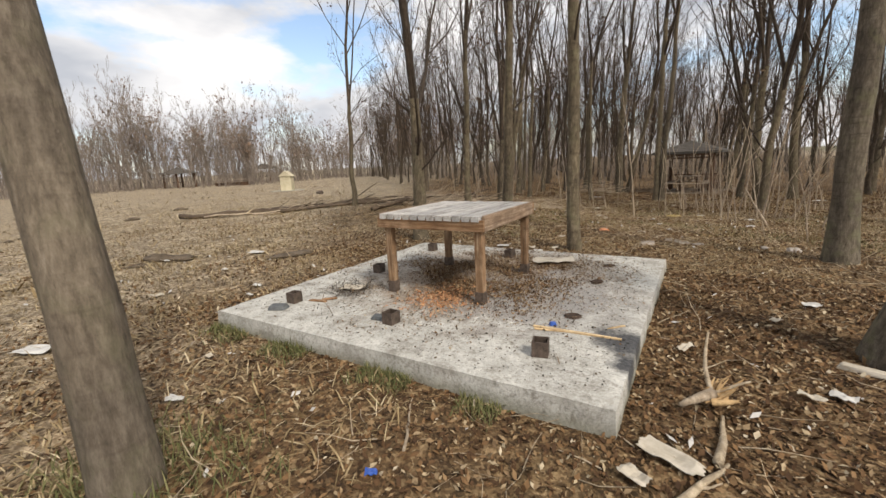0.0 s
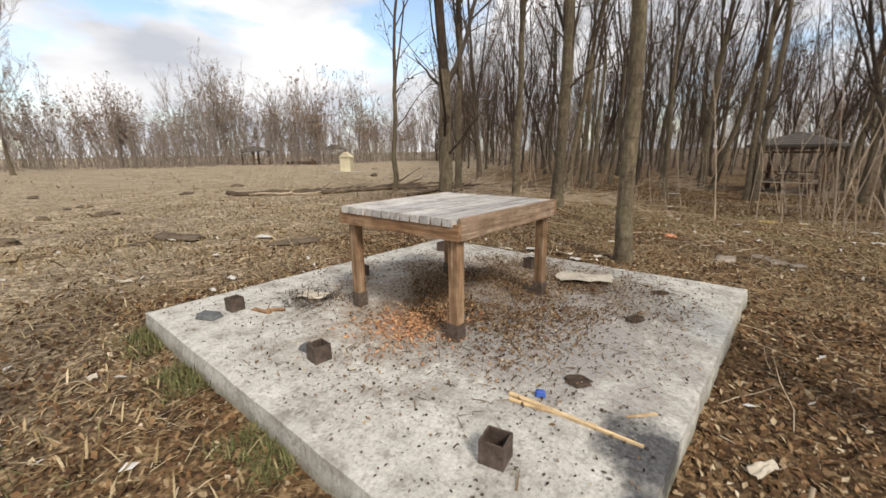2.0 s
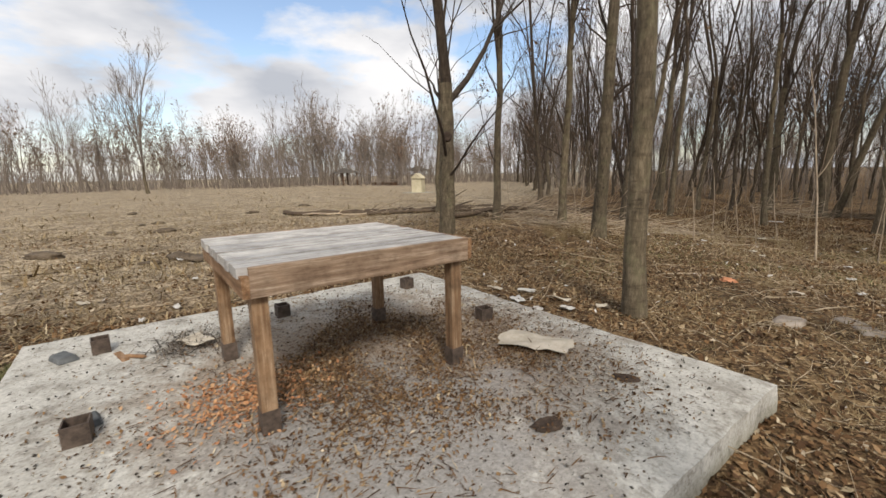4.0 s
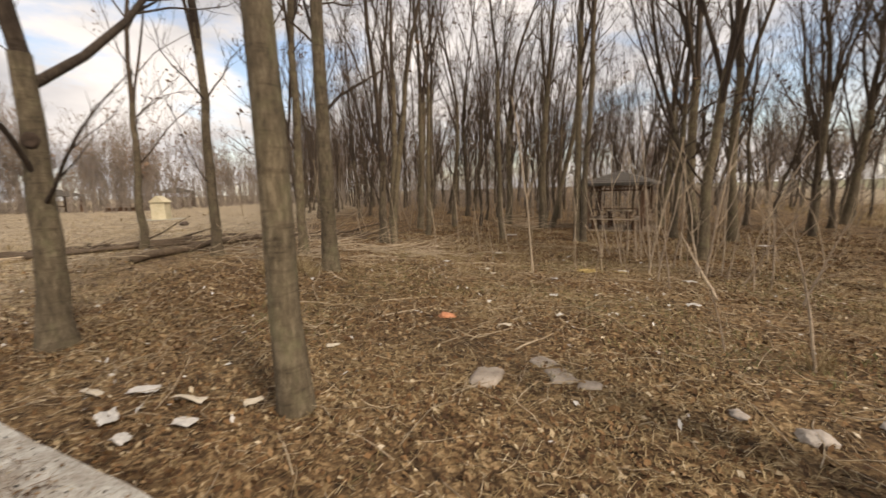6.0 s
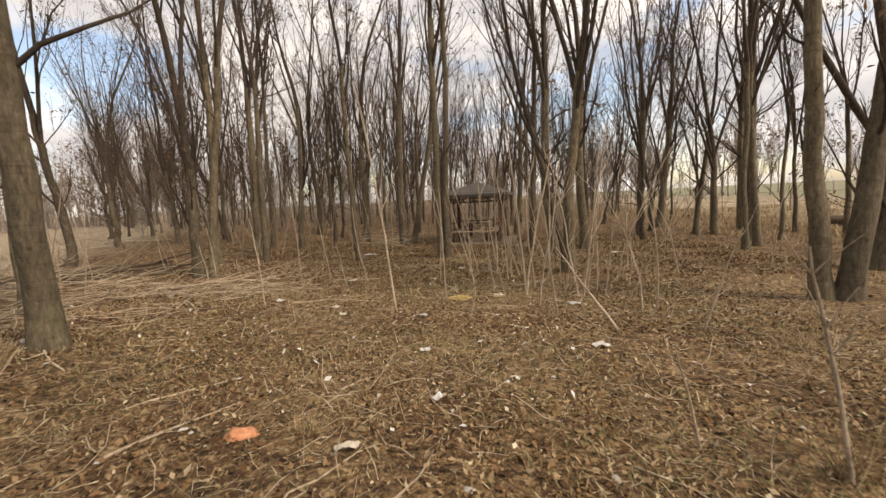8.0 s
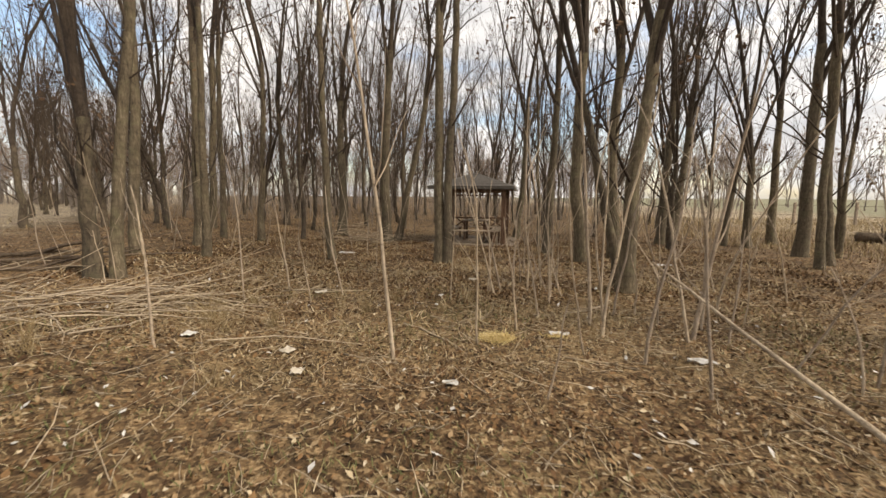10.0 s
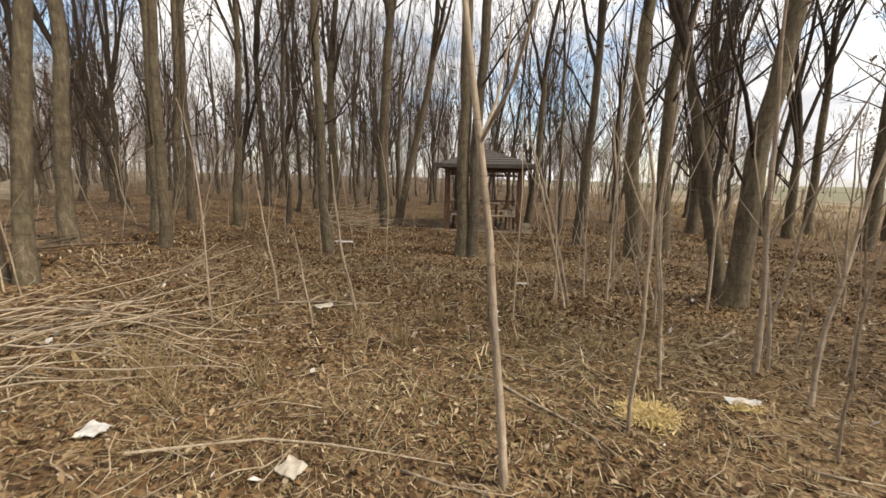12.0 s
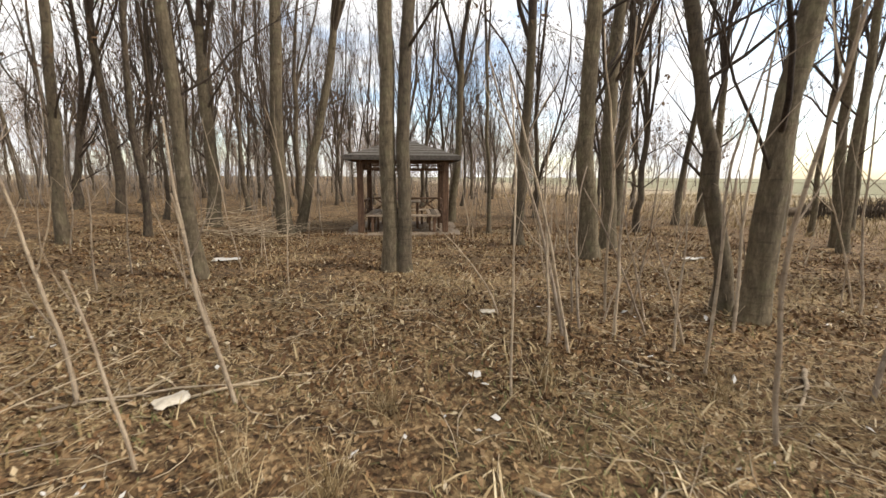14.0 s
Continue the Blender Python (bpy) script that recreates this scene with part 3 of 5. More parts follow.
def pit(x, y, sx, sy, rz):
    """A torn-out socket: ragged, crumbled rim on the slab, the hollow's shade painted dark."""
    bm = bmesh.new()
    rng = random.Random(int(x * 100 + y * 1000))
    n = 16
    rims = []
    for rr, zz in ((1.25, 0.001), (1.0, 0.012), (0.75, 0.007), (0.35, 0.005)):
        rims.append([bm.verts.new((sx * rr * math.cos(k / n * 6.283) * rng.uniform(0.8, 1.2), sy * rr * math.sin(k / n * 6.283) * rng.uniform(0.85, 1.15), zz + rng.uniform(0, 0.004))) for k in range(n)])
    for a, b in zip(rims, rims[1:]):
        for k in range(n):
            bm.faces.new((a[k], a[(k + 1) % n], b[(k + 1) % n], b[k]))
    bm.faces.new(rims[-1])
    # nothing is cut into the concrete; the dark colour stands in for shaded depth
    ob = part("socket_hole", bm, HOLE)
    ob.matrix_world = pose(x, y, SZ + 0.002, 0, 0, rz)
    tagged(ob, label="dark ragged hole where a post was torn out", category="hole", group="socket holes")


for a in ((-0.51, 1.17, 0.06, 0.05, 20), (-0.53, 2.2, 0.07, 0.045, 75), (-0.54, 2.9, 0.065, 0.035, 30)):
    pit(*a)


def slab_thing(name, bm, mat, x, y, z, rz, label, category, rx=0.0, ry=0.0):
    ob = part(name, bm, mat)
    ob.matrix_world = pose(x, y, z, rx, ry, rz)
    return tagged(ob, label=label, category=category)


def wedge(lx, ly, lz, rough=0.008):
    bm = bmesh.new()
    box(bm, -lx / 2, -ly / 2, 0, lx / 2, ly / 2, lz, 0, rough)
    for v in bm.verts:
        if v.co.z > lz * 0.5:
            v.co.x *= 0.8
            v.co.y *= 0.75
    bmesh.ops.bevel(bm, geom=list(bm.edges), offset=min(lz, 0.02) * 0.2, segments=1, affect="EDGES")
    return bm


slab_thing("metal_plate", wedge(0.17, 0.11, 0.035), SLATE, -2.99, 0.27, SZ + 0.002, 25, "grey steel plate lying on the concrete slab", "plate")
slab_thing("metal_plate", wedge(0.14, 0.09, 0.03), SLATE, -1.93, 0.47, SZ + 0.002, 10, "grey steel plate lying beside a rusty socket", "plate")
slab_thing("wood_scrap", wedge(0.2, 0.05, 0.018), APRON_X, -2.8, 0.58, SZ + 0.002, 15, "short reddish wood scrap on the slab", "wood scrap")
slab_thing("wood_scrap", wedge(0.15, 0.035, 0.02), APRON_X, -2.72, 0.66, SZ + 0.002, 40, "short reddish wood scrap on the slab", "wood scrap")


def splint(name, ax, ay, bx, by, z, width, thick, mat, label):
    bm = bmesh.new()
    ln = math.hypot(bx - ax, by - ay)
    n = 7
    rows = []
    for i in range(n + 1):
        k = i / n
        ww = width * (1 - 0.75 * k ** 2) * (1 + random.uniform(-0.1, 0.1))
        rows.append([bm.verts.new((ln * k, s * ww / 2, zz)) for s, zz in ((-1, 0), (1, 0), (0.8, thick), (-0.8, thick * 0.8))])
    for a, b in zip(rows, rows[1:]):
        for k in range(4):
            bm.faces.new((a[k], a[(k + 1) % 4], b[(k + 1) % 4], b[k]))
    bm.faces.new(rows[0][::-1])
    bm.faces.new(rows[-1])
    ob = part(name, bm, mat)
    ob.matrix_world = pose(ax, ay, z, 0, 0, math.degrees(math.atan2(by - ay, bx - ax)))
    return tagged(ob, label=label, category="wood splinter", group="wood splinters")


splint("wood_splinter", -0.72, 0.84, -0.1, 0.86, SZ + 0.004, 0.026, 0.014, SPLINT, "long pale split plank with a charred tip")
splint("wood_splinter", -0.70, 0.80, -0.30, 0.87, SZ + 0.004, 0.017, 0.010, SPLINT, "thin pale splinter beside the charred plank")
splint("wood_splinter", -0.12, 1.13, -0.22, 1.02, SZ + 0.004, 0.02, 0.008, SPLINT, "thin pale splinter on the slab")


def sheet(lx, ly, crumple, seed, thick=0.004, n=7):
    """A torn, bent sheet with a little thickness."""
    rng = random.Random(seed)
    bm = bmesh.new()
    top, bot = {}, {}
    for i in range(n + 1):
        for j in range(n + 1):
            u, v = i / n - 0.5, j / n - 0.5
            jag = 0.05 * ly if j in (0, n) else 0
            jagx = 0.035 * lx if i in (0, n) else 0
            x = lx * u * (1 - 0.25 * abs(v)) + rng.uniform(-1, 1) * jagx
            y = ly * v * (1 - 0.2 * u) + rng.uniform(-1, 1) * jag
            z = 0.006 + crumple * (0.5 + 0.5 * noise.noise((u * 3.0 + seed, v * 3.0, seed * 0.7)))
            top[i, j] = bm.verts.new((x, y, z + thick))
            bot[i, j] = bm.verts.new((x, y, z))
    for i in range(n):
        for j in range(n):
            bm.faces.new((top[i, j], top[i + 1, j], top[i + 1, j + 1], top[i, j + 1]))
            bm.faces.new((bot[i, j], bot[i, j + 1], bot[i + 1, j + 1], bot[i + 1, j]))
    for i in range(n):
        for j, s in ((0, 1), (n, -1)):
            q = (top[i, j], bot[i, j], bot[i + 1, j], top[i + 1, j])
            bm.faces.new(q if s > 0 else q[::-1])
            q = (top[j, i], top[j, i + 1], bot[j, i + 1], bot[j, i])
            bm.faces.new(q if s > 0 else q[::-1])
    return bm


slab_thing("torn_card", sheet(0.50, 0.26, 0.05, 3), PAPER, -1.17, 2.86, SZ + 0.004, 30, "torn pale wrapping sheet lying on the slab", "litter")
slab_thing("torn_card", sheet(0.24, 0.16, 0.03, 4), PAPER, -2.75, 1.02, SZ + 0.004, 20, "crumpled pale wrapper on the slab", "litter")
slab_thing("plastic_cap", wedge(0.05, 0.04, 0.03, 0.004), BLUE, -0.60, 0.93, SZ + 0.002, 30, "small crushed blue plastic wrapper on the slab", "litter")


# ---- leaf litter, grit, chips, grass ----
def scatter(name, spots, sizes, mat, label, category, curl=0.35, flat=0.45, aspect=0.5, seed=0):
    """Many small curled flakes, lying every way, in one mesh."""
    rng = np.random.RandomState(seed)
    p = np.asarray(spots, dtype=float)
    n = len(p)
    s = np.asarray(sizes, dtype=float)[:, None]
    yaw = rng.uniform(0, 2 * np.pi, n)
    tilt = rng.normal(0, flat, n)
    a = np.stack([np.cos(yaw) * np.cos(tilt), np.sin(yaw) * np.cos(tilt), np.sin(tilt)], 1)
    roll = rng.normal(0, flat, n)
    b0 = np.stack([-np.sin(yaw), np.cos(yaw), np.zeros(n)], 1)
    c0 = np.cross(a, b0)
    b = b0 * np.cos(roll)[:, None] + c0 * np.sin(roll)[:, None]
    c = np.cross(a, b)
    asp = rng.uniform(0.7, 1.3, (n, 1)) * aspect
    cu = rng.uniform(-0.2, 1.0, (n, 1)) * curl
    v = np.stack([p - a * s, p - a * s * 0.1 + b * s * asp + c * s * cu, p + a * s + c * s * cu * 0.6, p + a * s * 0.15 - b * s * asp + c * s * cu], 1).reshape(-1, 3)
    lift = np.minimum(0, (v[:, 2].reshape(n, 4) - p[:, 2:3]).min(1))
    v[:, 2] -= np.repeat(lift, 4) * 0.8
    me = bpy.data.meshes.new(name)
    me.vertices.add(4 * n)
    me.vertices.foreach_set("co", v.astype(np.float32).ravel())
    idx = np.arange(n)[:, None] * 4 + np.array([[0, 1, 2, 0, 2, 3]])
    me.loops.add(6 * n)
    me.loops.foreach_set("vertex_index", idx.astype(np.int32).ravel())
    me.polygons.add(2 * n)
    me.polygons.foreach_set("loop_start", np.arange(0, 6 * n, 3, dtype=np.int32))
    me.update(calc_edges=True)
    ob = link(name, me, mat)
    return tagged(ob, label=label, category=category, kind="stuff")


def blades(name, spots, lengths, mat, label, lay=0.9, seed=0, width=0.0022):
    """Thin bent blades or straws, two triangles and a tip each."""
    rng = np.random.RandomState(seed)
    p = np.asarray(spots, dtype=float)
    n = len(p)
    ln = np.asarray(lengths, dtype=float)[:, None]
    yaw = rng.uniform(0, 2 * np.pi, n)
    el = np.clip(np.pi / 2 - np.abs(rng.normal(lay, 0.35, n)), 0.03, 1.5)
    d = np.stack([np.cos(yaw) * np.cos(el), np.sin(yaw) * np.cos(el), np.sin(el)], 1)
    sd = np.stack([-np.sin(yaw), np.cos(yaw), np.zeros(n)], 1) * width * rng.uniform(0.7, 1.6, (n, 1))
    mid = p + d * ln * 0.55
    tip = p + d * ln
    tip[:, 2] -= (ln[:, 0] * 0.12)
    tip[:, 2] = np.maximum(tip[:, 2], p[:, 2] + 0.004)
    v = np.stack([p - sd, p + sd, mid + sd, mid - sd, tip], 1).reshape(-1, 3)
    me = bpy.data.meshes.new(name)
    me.vertices.add(5 * n)
    me.vertices.foreach_set("co", v.astype(np.float32).ravel())
    idx = np.arange(n)[:, None] * 5 + np.array([[0, 1, 2, 0, 2, 3, 3, 2, 4]])
    me.loops.add(9 * n)
    me.loops.foreach_set("vertex_index", idx.astype(np.int32).ravel())
    me.polygons.add(3 * n)
    me.polygons.foreach_set("loop_start", np.arange(0, 9 * n, 3, dtype=np.int32))
    me.update(calc_edges=True)
    ob = link(name, me, mat)
    return tagged(ob, label=label, category="grass", kind="stuff")


def on_slab(x, y, m=0.0):
    return SX - m < x < m and -m < y < SY + m


def wooded(x, y):
    """How much of the floor is woodland litter rather than open field, 0 to 1."""
    e = x + 0.55 * y + 2.2 * noise.noise((x * 0.4, y * 0.4, 0))
    return sstep(-5.0, -1.6, e) * sstep(17, 13, x)


rng0 = random.Random(11)


def ground_spots(count, x0, x1, y0, y1, chance, lift=0.004):
    out = []
    while len(out) < count:
        x, y = rng0.uniform(x0, x1), rng0.uniform(y0, y1)
        if on_slab(x, y, 0.01) or rng0.random() > chance(x, y):
            continue
        out.append((x, y, land(x, y) + lift))
    return out


def clump(x, y, f=0.8, s=0.0):
    return 0.35 + 0.65 * sstep(-0.25, 0.35, noise.noise((x * f, y * f, s)))


sp = ground_spots(130000, -5.5, 4.5, -2.2, 14.5, lambda x, y: clump(x, y) * (0.25 + 0.75 * wooded(x, y)))
scatter("leaf_litter", sp, [0.007 + 0.021 * rng0.random() ** 1.7 for _ in sp], LEAF, "curled brown fallen leaves covering the woodland floor", "leaf litter", seed=1)
sp = ground_spots(34000, -4.2, 2.6, -2.0, 3.4, lambda x, y: 0.25 + 0.75 * wooded(x, y))
scatter("leaf_litter", sp, [0.006 + 0.024 * rng0.random() ** 2 for _ in sp], LEAF, "dense brown leaf and bark mulch round the slab", "leaf litter", seed=22)
sp = ground_spots(52000, -14, 13, 1, 26, lambda x, y: clump(x, y) * (0.15 + 0.85 * wooded(x, y)))
scatter("leaf_litter", sp, [0.010 + 0.024 * rng0.random() for _ in sp], LEAF, "brown fallen leaves thinning out among the trees", "leaf litter", seed=2)
sp = ground_spots(34000, -7, 7, 12.5, 22, lambda x, y: clump(x, y, 1.1, 14.0) ** 2)
scatter("leaf_litter", sp, [0.014 + 0.022 * rng0.random() for _ in sp], LEAF, "curled brown leaves drifted thick before the gazebo", "leaf litter", 0.6, 0.6, seed=23)
sp = ground_spots(9000, -7, 7, 11, 21, lambda x, y: clump(x, y, 0.9, 15.0) ** 2)
blades("dry_grass", sp, [rng0.uniform(0.08, 0.22) for _ in sp], STRAW, "pale straw blades lying between the trees", 1.25, 24, 0.004)
sp = ground_spots(95000, -5, 4.5, 3.5, 16, lambda x, y: clump(x, y, 0.7, 5.0) ** 1.5)
blades("dry_grass", sp, [rng0.uniform(0.03, 0.05 + 0.09 * rng0.random()) for _ in sp], STRAW, "flattened straw-coloured dry grass blades", 1.25, 3, 0.0016)
sp = ground_spots(40000, -22, -1, -3, 13, lambda x, y: (1 - wooded(x, y)) * clump(x, y, 0.6, 2.0) / (1 + 0.02 * (x * x)))
blades("dry_grass", sp, [rng0.uniform(0.05, 0.16) for _ in sp], STRAW, "short trampled dry field grass", 1.2, 4, 0.0035)
sp = ground_spots(5200, -40, -6, -14, 24, lambda x, y: (1 - wooded(x, y)) * clump(x, y, 0.35, 6.0) ** 2)
blades("dry_grass", sp, [rng0.uniform(0.12, 0.34) for _ in sp], STRAW, "pale dry straw lying in streaks across the field", 1.35, 14, 0.012)
sp = ground_spots(24000, -13, -3, -4, 7, lambda x, y: clump(x, y, 0.8, 9.0) ** 2 / (1 + 0.02 * x * x))
scatter("field_litter", sp, [0.008 + 0.03 * rng0.random() ** 3 for _ in sp], LEAF, "scattered leaf and bark crumbs on the trampled field", "leaf litter", seed=15)
sp = ground_spots(7000, -4.5, 3.5, 4, 13.5, lambda x, y: sstep(-0.1, 0.35, noise.noise((x * 0.55, y * 0.55, 8.0))))
blades("green_grass", sp, [rng0.uniform(0.03, 0.09) for _ in sp], GREEN, "sparse low green winter grass", 0.8, 5)
sp = [(x, y, land(x, y)) for x, y in ((rng0.uniform(SX, -0.6), -abs(rng0.gauss(0, 0.10)) - 0.02) for _ in range(3200)) if noise.noise((x * 1.3, 0, 3)) > -0.1]
blades("green_grass", sp, [rng0.uniform(0.04, 0.11) for _ in sp], GREEN, "green grass fringe along the slab edge", 0.7, 6)
sp = [(-1.9 + rng0.gauss(0, 0.28), -1.42 + rng0.gauss(0, 0.28)) for _ in range(1500)]
sp = [(x, y, land(x, y)) for x, y in sp]
blades("green_grass", sp, [rng0.uniform(0.05, 0.16) for _ in sp], GREEN, "grass tufts round the foot of a tree", 0.7, 7)

sp = []
while len(sp) < 24000:
    x, y = rng0.gauss(-1.8, 0.6), rng0.gauss(1.95, 0.62)
    if SX + 0.05 < x < -0.05 and 0.05 < y < SY - 0.05 and rng0.random() < clump(x, y, 1.6, 1.0) ** 2:
        sp.append((x, y, SZ + 0.008))
scatter("slab_leaf_litter", sp, [0.004 + 0.012 * rng0.random() ** 2 for _ in sp], LEAF, "dry leaf crumbs under the table on the slab", "leaf litter", seed=8)
sp = []
while len(sp) < 9000:
    x, y = rng0.gauss(-1.25, 0.55), rng0.gauss(2.55, 0.42)
    if SX + 0.05 < x < -0.12 and 0.05 < y < SY - 0.05 and rng0.random() < clump(x, y, 2.3, 4.0) ** 2:
        sp.append((x, y, SZ + 0.007))
scatter("slab_leaf_litter", sp, [0.003 + 0.013 * rng0.random() ** 2.5 for _ in sp], LEAF, "fine leaf crumbs drifted across the slab", "leaf litter", seed=16)
sp = [(rng0.uniform(SX + 0.05, -0.05), rng0.uniform(0.05, SY - 0.05), SZ + 0.005) for _ in range(6000)]
scatter("slab_grit", sp, [0.0025 + 0.009 * rng0.random() ** 3 for _ in sp], GRIT, "scattered charcoal and bark grit on concrete", "grit", seed=9, aspect=0.8)
sp = [(rng0.gauss(-1.72, 0.17), rng0.gauss(1.15, 0.2), SZ + 0.010) for _ in range(1700)]
scatter("wood_chips", sp, [rng0.uniform(0.006, 0.018) for _ in sp], CHIPS, "orange wood chips heaped under the table edge", "wood chips", seed=10)
sp = [(rng0.gauss(-1.65, 0.6), rng0.gauss(2.05, 0.6)) for _ in range(5200)]
sp = [(x, y, SZ + 0.008) for x, y in sp if SX + 0.1 < x < -0.1 and 0.1 < y < SY - 0.1 and clump(x, y, 1.8, 7.0) > 0.5]
blades("straw_debris", sp, [rng0.uniform(0.03, 0.11) for _ in sp], LEAF, "dry stalks and leaf ribs strewn on the slab", 1.45, 18, 0.0022)
sp = [(rng0.gauss(-2.72, 0.14), rng0.gauss(0.98, 0.12), SZ + 0.010) for _ in range(500)]
blades("twig_debris", sp, [rng0.uniform(0.04, 0.12) for _ in sp], GRIT, "dark fine twig debris on the slab", 1.35, 11)


# ---- trees placed along the walk ----
GREY_TREE = "bare grey-brown tree with slender upright branches"
HERO = (
    # x, y, radius, height, lean x, lean y, fork share, leaders, seed, curve
    (-9.35, 8.05, 0.09, 10.5, -0.02, 0, 0.3, 2, 12, 0),
    (-6.76, 7.91, 0.1, 10, 0.01, 0, 0.42, 3, 13, 0),
    (-5.65, 9.04, 0.1, 11, 0.02, 0, 0.45, 3, 14, 0),
    (-3.8, 7.7, 0.13, 12, 0.01, 0, 0.4, 4, 15, 0),
    (-1.31, 4.42, 0.1, 11.5, -0.015, -0.02, 0.62, 3, 16, 0),
    (-6.3, 13.05, 0.135, 12, 0.072, 0, 0.2, 3, 18, -0.01),
    (-5.98, 13.1, 0.1, 12, 0.08, 0, 0.42, 2, 19, 0.0126),
    (-7, 16.7, 0.13, 12, 0.03, 0, 0.42, 3, 20, 0),
    (-6, 15.4, 0.09, 11, 0.02, 0, 0.45, 2, 21, 0),
    (-7.4, 18.4, 0.085, 11, 0.05, 0, 0.5, 3, 22, 0),
    (-3.55, 16.2, 0.094, 11, -0.071, 0, 0.5, 3, 23, 0.0117),
    (-5.15, 22.4, 0.182, 13, 0.027, 0, 0.38, 3, 24, -0.004),
    (-3.25, 21.6, 0.19, 13, -0.125, 0, 0.5, 3, 25, 0.026),
    (-2.95, 21.9, 0.135, 12, 0.22, -0.05, 0.45, 3, 26, 0),
    (-1.1, 16.25, 0.125, 12, -0.045, 0.01, 0.55, 3, 27, 0.0038),
    (-0.93, 16.2, 0.105, 12, 0.012, 0, 0.6, 2, 28, 0.003),
    (-6.5, 18.8, 0.1, 11, 0.08, -0.02, 0.45, 3, 29, 0),
    (1.56, 23.4, 0.14, 11, 0.1, 0.01, 0.45, 3, 30, -0.012),
    (1.95, 20.8, 0.06, 9.5, -0.02, 0, 0.5, 2, 31, 0),
    (1.75, 18.4, 0.125, 12, 0, 0, 0.36, 3, 32, 0),
    (2.15, 16.4, 0.16, 12.5, -0.141, 0, 0.36, 4, 33, 0.0286),
    (3.25, 17.5, 0.155, 12.5, -0.128, 0, 0.4, 3, 34, 0.02),
    (8.8, 20.9, 0.15, 11, -0.05, 0.01, 0.26, 4, 35, 0),
    (1.95, 13.74, 0.088, 10.5, -0.165, 0.05, 0.3, 2, 36, -0.022),
    (1.96, 13.43, 0.13, 12, -0.02, 0, 0.34, 3, 37, 0.0175),
    (9.3, 18.2, 0.07, 9, 0.04, 0, 0.4, 3, 38, 0),
    (7.6, 16.5, 0.11, 11, -0.06, 0.02, 0.42, 3, 39, 0),
    (11.7, 18.9, 0.09, 10, -0.06, 0.02, 0.4, 3, 40, 0),
    (10.4, 22.1, 0.15, 11.5, -0.06, 0, 0.4, 3, 41, 0),
    (8.46, 18.37, 0.17, 12, -0.004, 0, 0.45, 3, 42, -0.004),
    (6.3, 21.6, 0.16, 12, 0.04, 0, 0.4, 3, 43, 0),
    (8.4, 25, 0.19, 12.5, 0.08, 0, 0.36, 4, 44, 0),
    (8.3, 21.4, 0.11, 10.5, 0.1, 0.01, 0.42, 2, 45, 0),
    (7, 16, 0.09, 10.5, -0.04, 0, 0.45, 2, 46, 0),
    (4.76, 10.48, 0.13, 12, -0.108, 0, 0.4, 3, 47, 0.0075),
    (5.03, 10.4, 0.15, 12, 0.03, 0, 0.42, 3, 48, 0.013),
    (7.5, 12.8, 0.19, 12.5, 0.011, 0, 0.2, 4, 49, 0),
    (-7.2, 15, 0.12, 11.5, 0.05, 0, 0.45, 3, 50, 0),
    (-8.9, 20.3, 0.13, 12, 0.06, 0, 0.45, 3, 51, 0),
)
for x, y, r, h, lx, ly, fk, ld, sd, cv in HERO:
    plant_tree(x, y, tree_meshes(sd, r, h, (lx, ly), fk, ld, 1.0, leafy=0.3 if sd % 2 == 0 else 0.08, bend=0.018, curve=cv, fork_lean=(-0.5, 0.1, 1.0) if sd == 18 else None), GREY_TREE, "woodland trees")

plant_tree(-1.88, -1.40, tree_meshes(60, 0.140, 11, (0.028, 0.0), 0.5, 3, 0.8, BARK_PALE, 0.15, 16, bend=0.006, curve=-0.055), "thick leaning grey tree trunk with a dark knot", "woodland trees")
plant_tree(1.83, 4.74, tree_meshes(61, 0.155, 12.5, (-0.01, -0.02), 0.42, 4, 1.0, BARK_MOSS, 0.3, 16, bend=0.012), "stout grey tree with mossy bark at its foot", "woodland trees")
plant_tree(-4.2, 4.4, tree_meshes(62, 0.135, 11.5, (-0.012, 0.01), 0.225, 2, 0.8, BARK, 0.35, 14, 0, (-0.45, 0.95, 0.95), bend=0.012), "forked grey tree with a dark knot on its trunk", "woodland trees")
plant_tree(1.54, 1.62, tree_meshes(63, 0.2, 12, (0.06, 0.0), 0.42, 3, 0.8, BARK_MOSS, 0.5, 14, bend=0.012), "stout grey tree with a flared foot", "woodland trees")


def knot(x, y, z, r, toward):
    """A raised, hollow scar on a trunk."""
    bm = bmesh.new()
    n = 12
    rims = []
    for rr, out in ((1.3, -0.012), (1.0, 0.012), (0.75, 0.011), (0.35, 0.007)):
        rims.append([bm.verts.new((r * rr * math.cos(k / n * 6.283) * random.uniform(0.9, 1.1), r * rr * 1.15 * math.sin(k / n * 6.283), out)) for k in range(n)])
    for a, b in zip(rims, rims[1:]):
        for k in range(n):
            bm.faces.new((a[k], a[(k + 1) % n], b[(k + 1) % n], b[k]))
    bm.faces.new(rims[-1])
    ob = part("knot", bm, HOLE, None, "", True)
    ob.matrix_world = Matrix.Translation((x, y, z)) @ Vector(toward).to_track_quat("Z", "Y").to_matrix().to_4x4()
    return ob


def attach(ob, x, y):
    """Parents a part to the tree that stands at x, y."""
    best = min((o for o in scene.objects if o.name.startswith("tree")), key=lambda o: (o.location.x - x) ** 2 + (o.location.y - y) ** 2)
    m = ob.matrix_world.copy()
    ob.parent = best
    ob.matrix_parent_inverse = best.matrix_basis.inverted()
    ob.matrix_basis = m


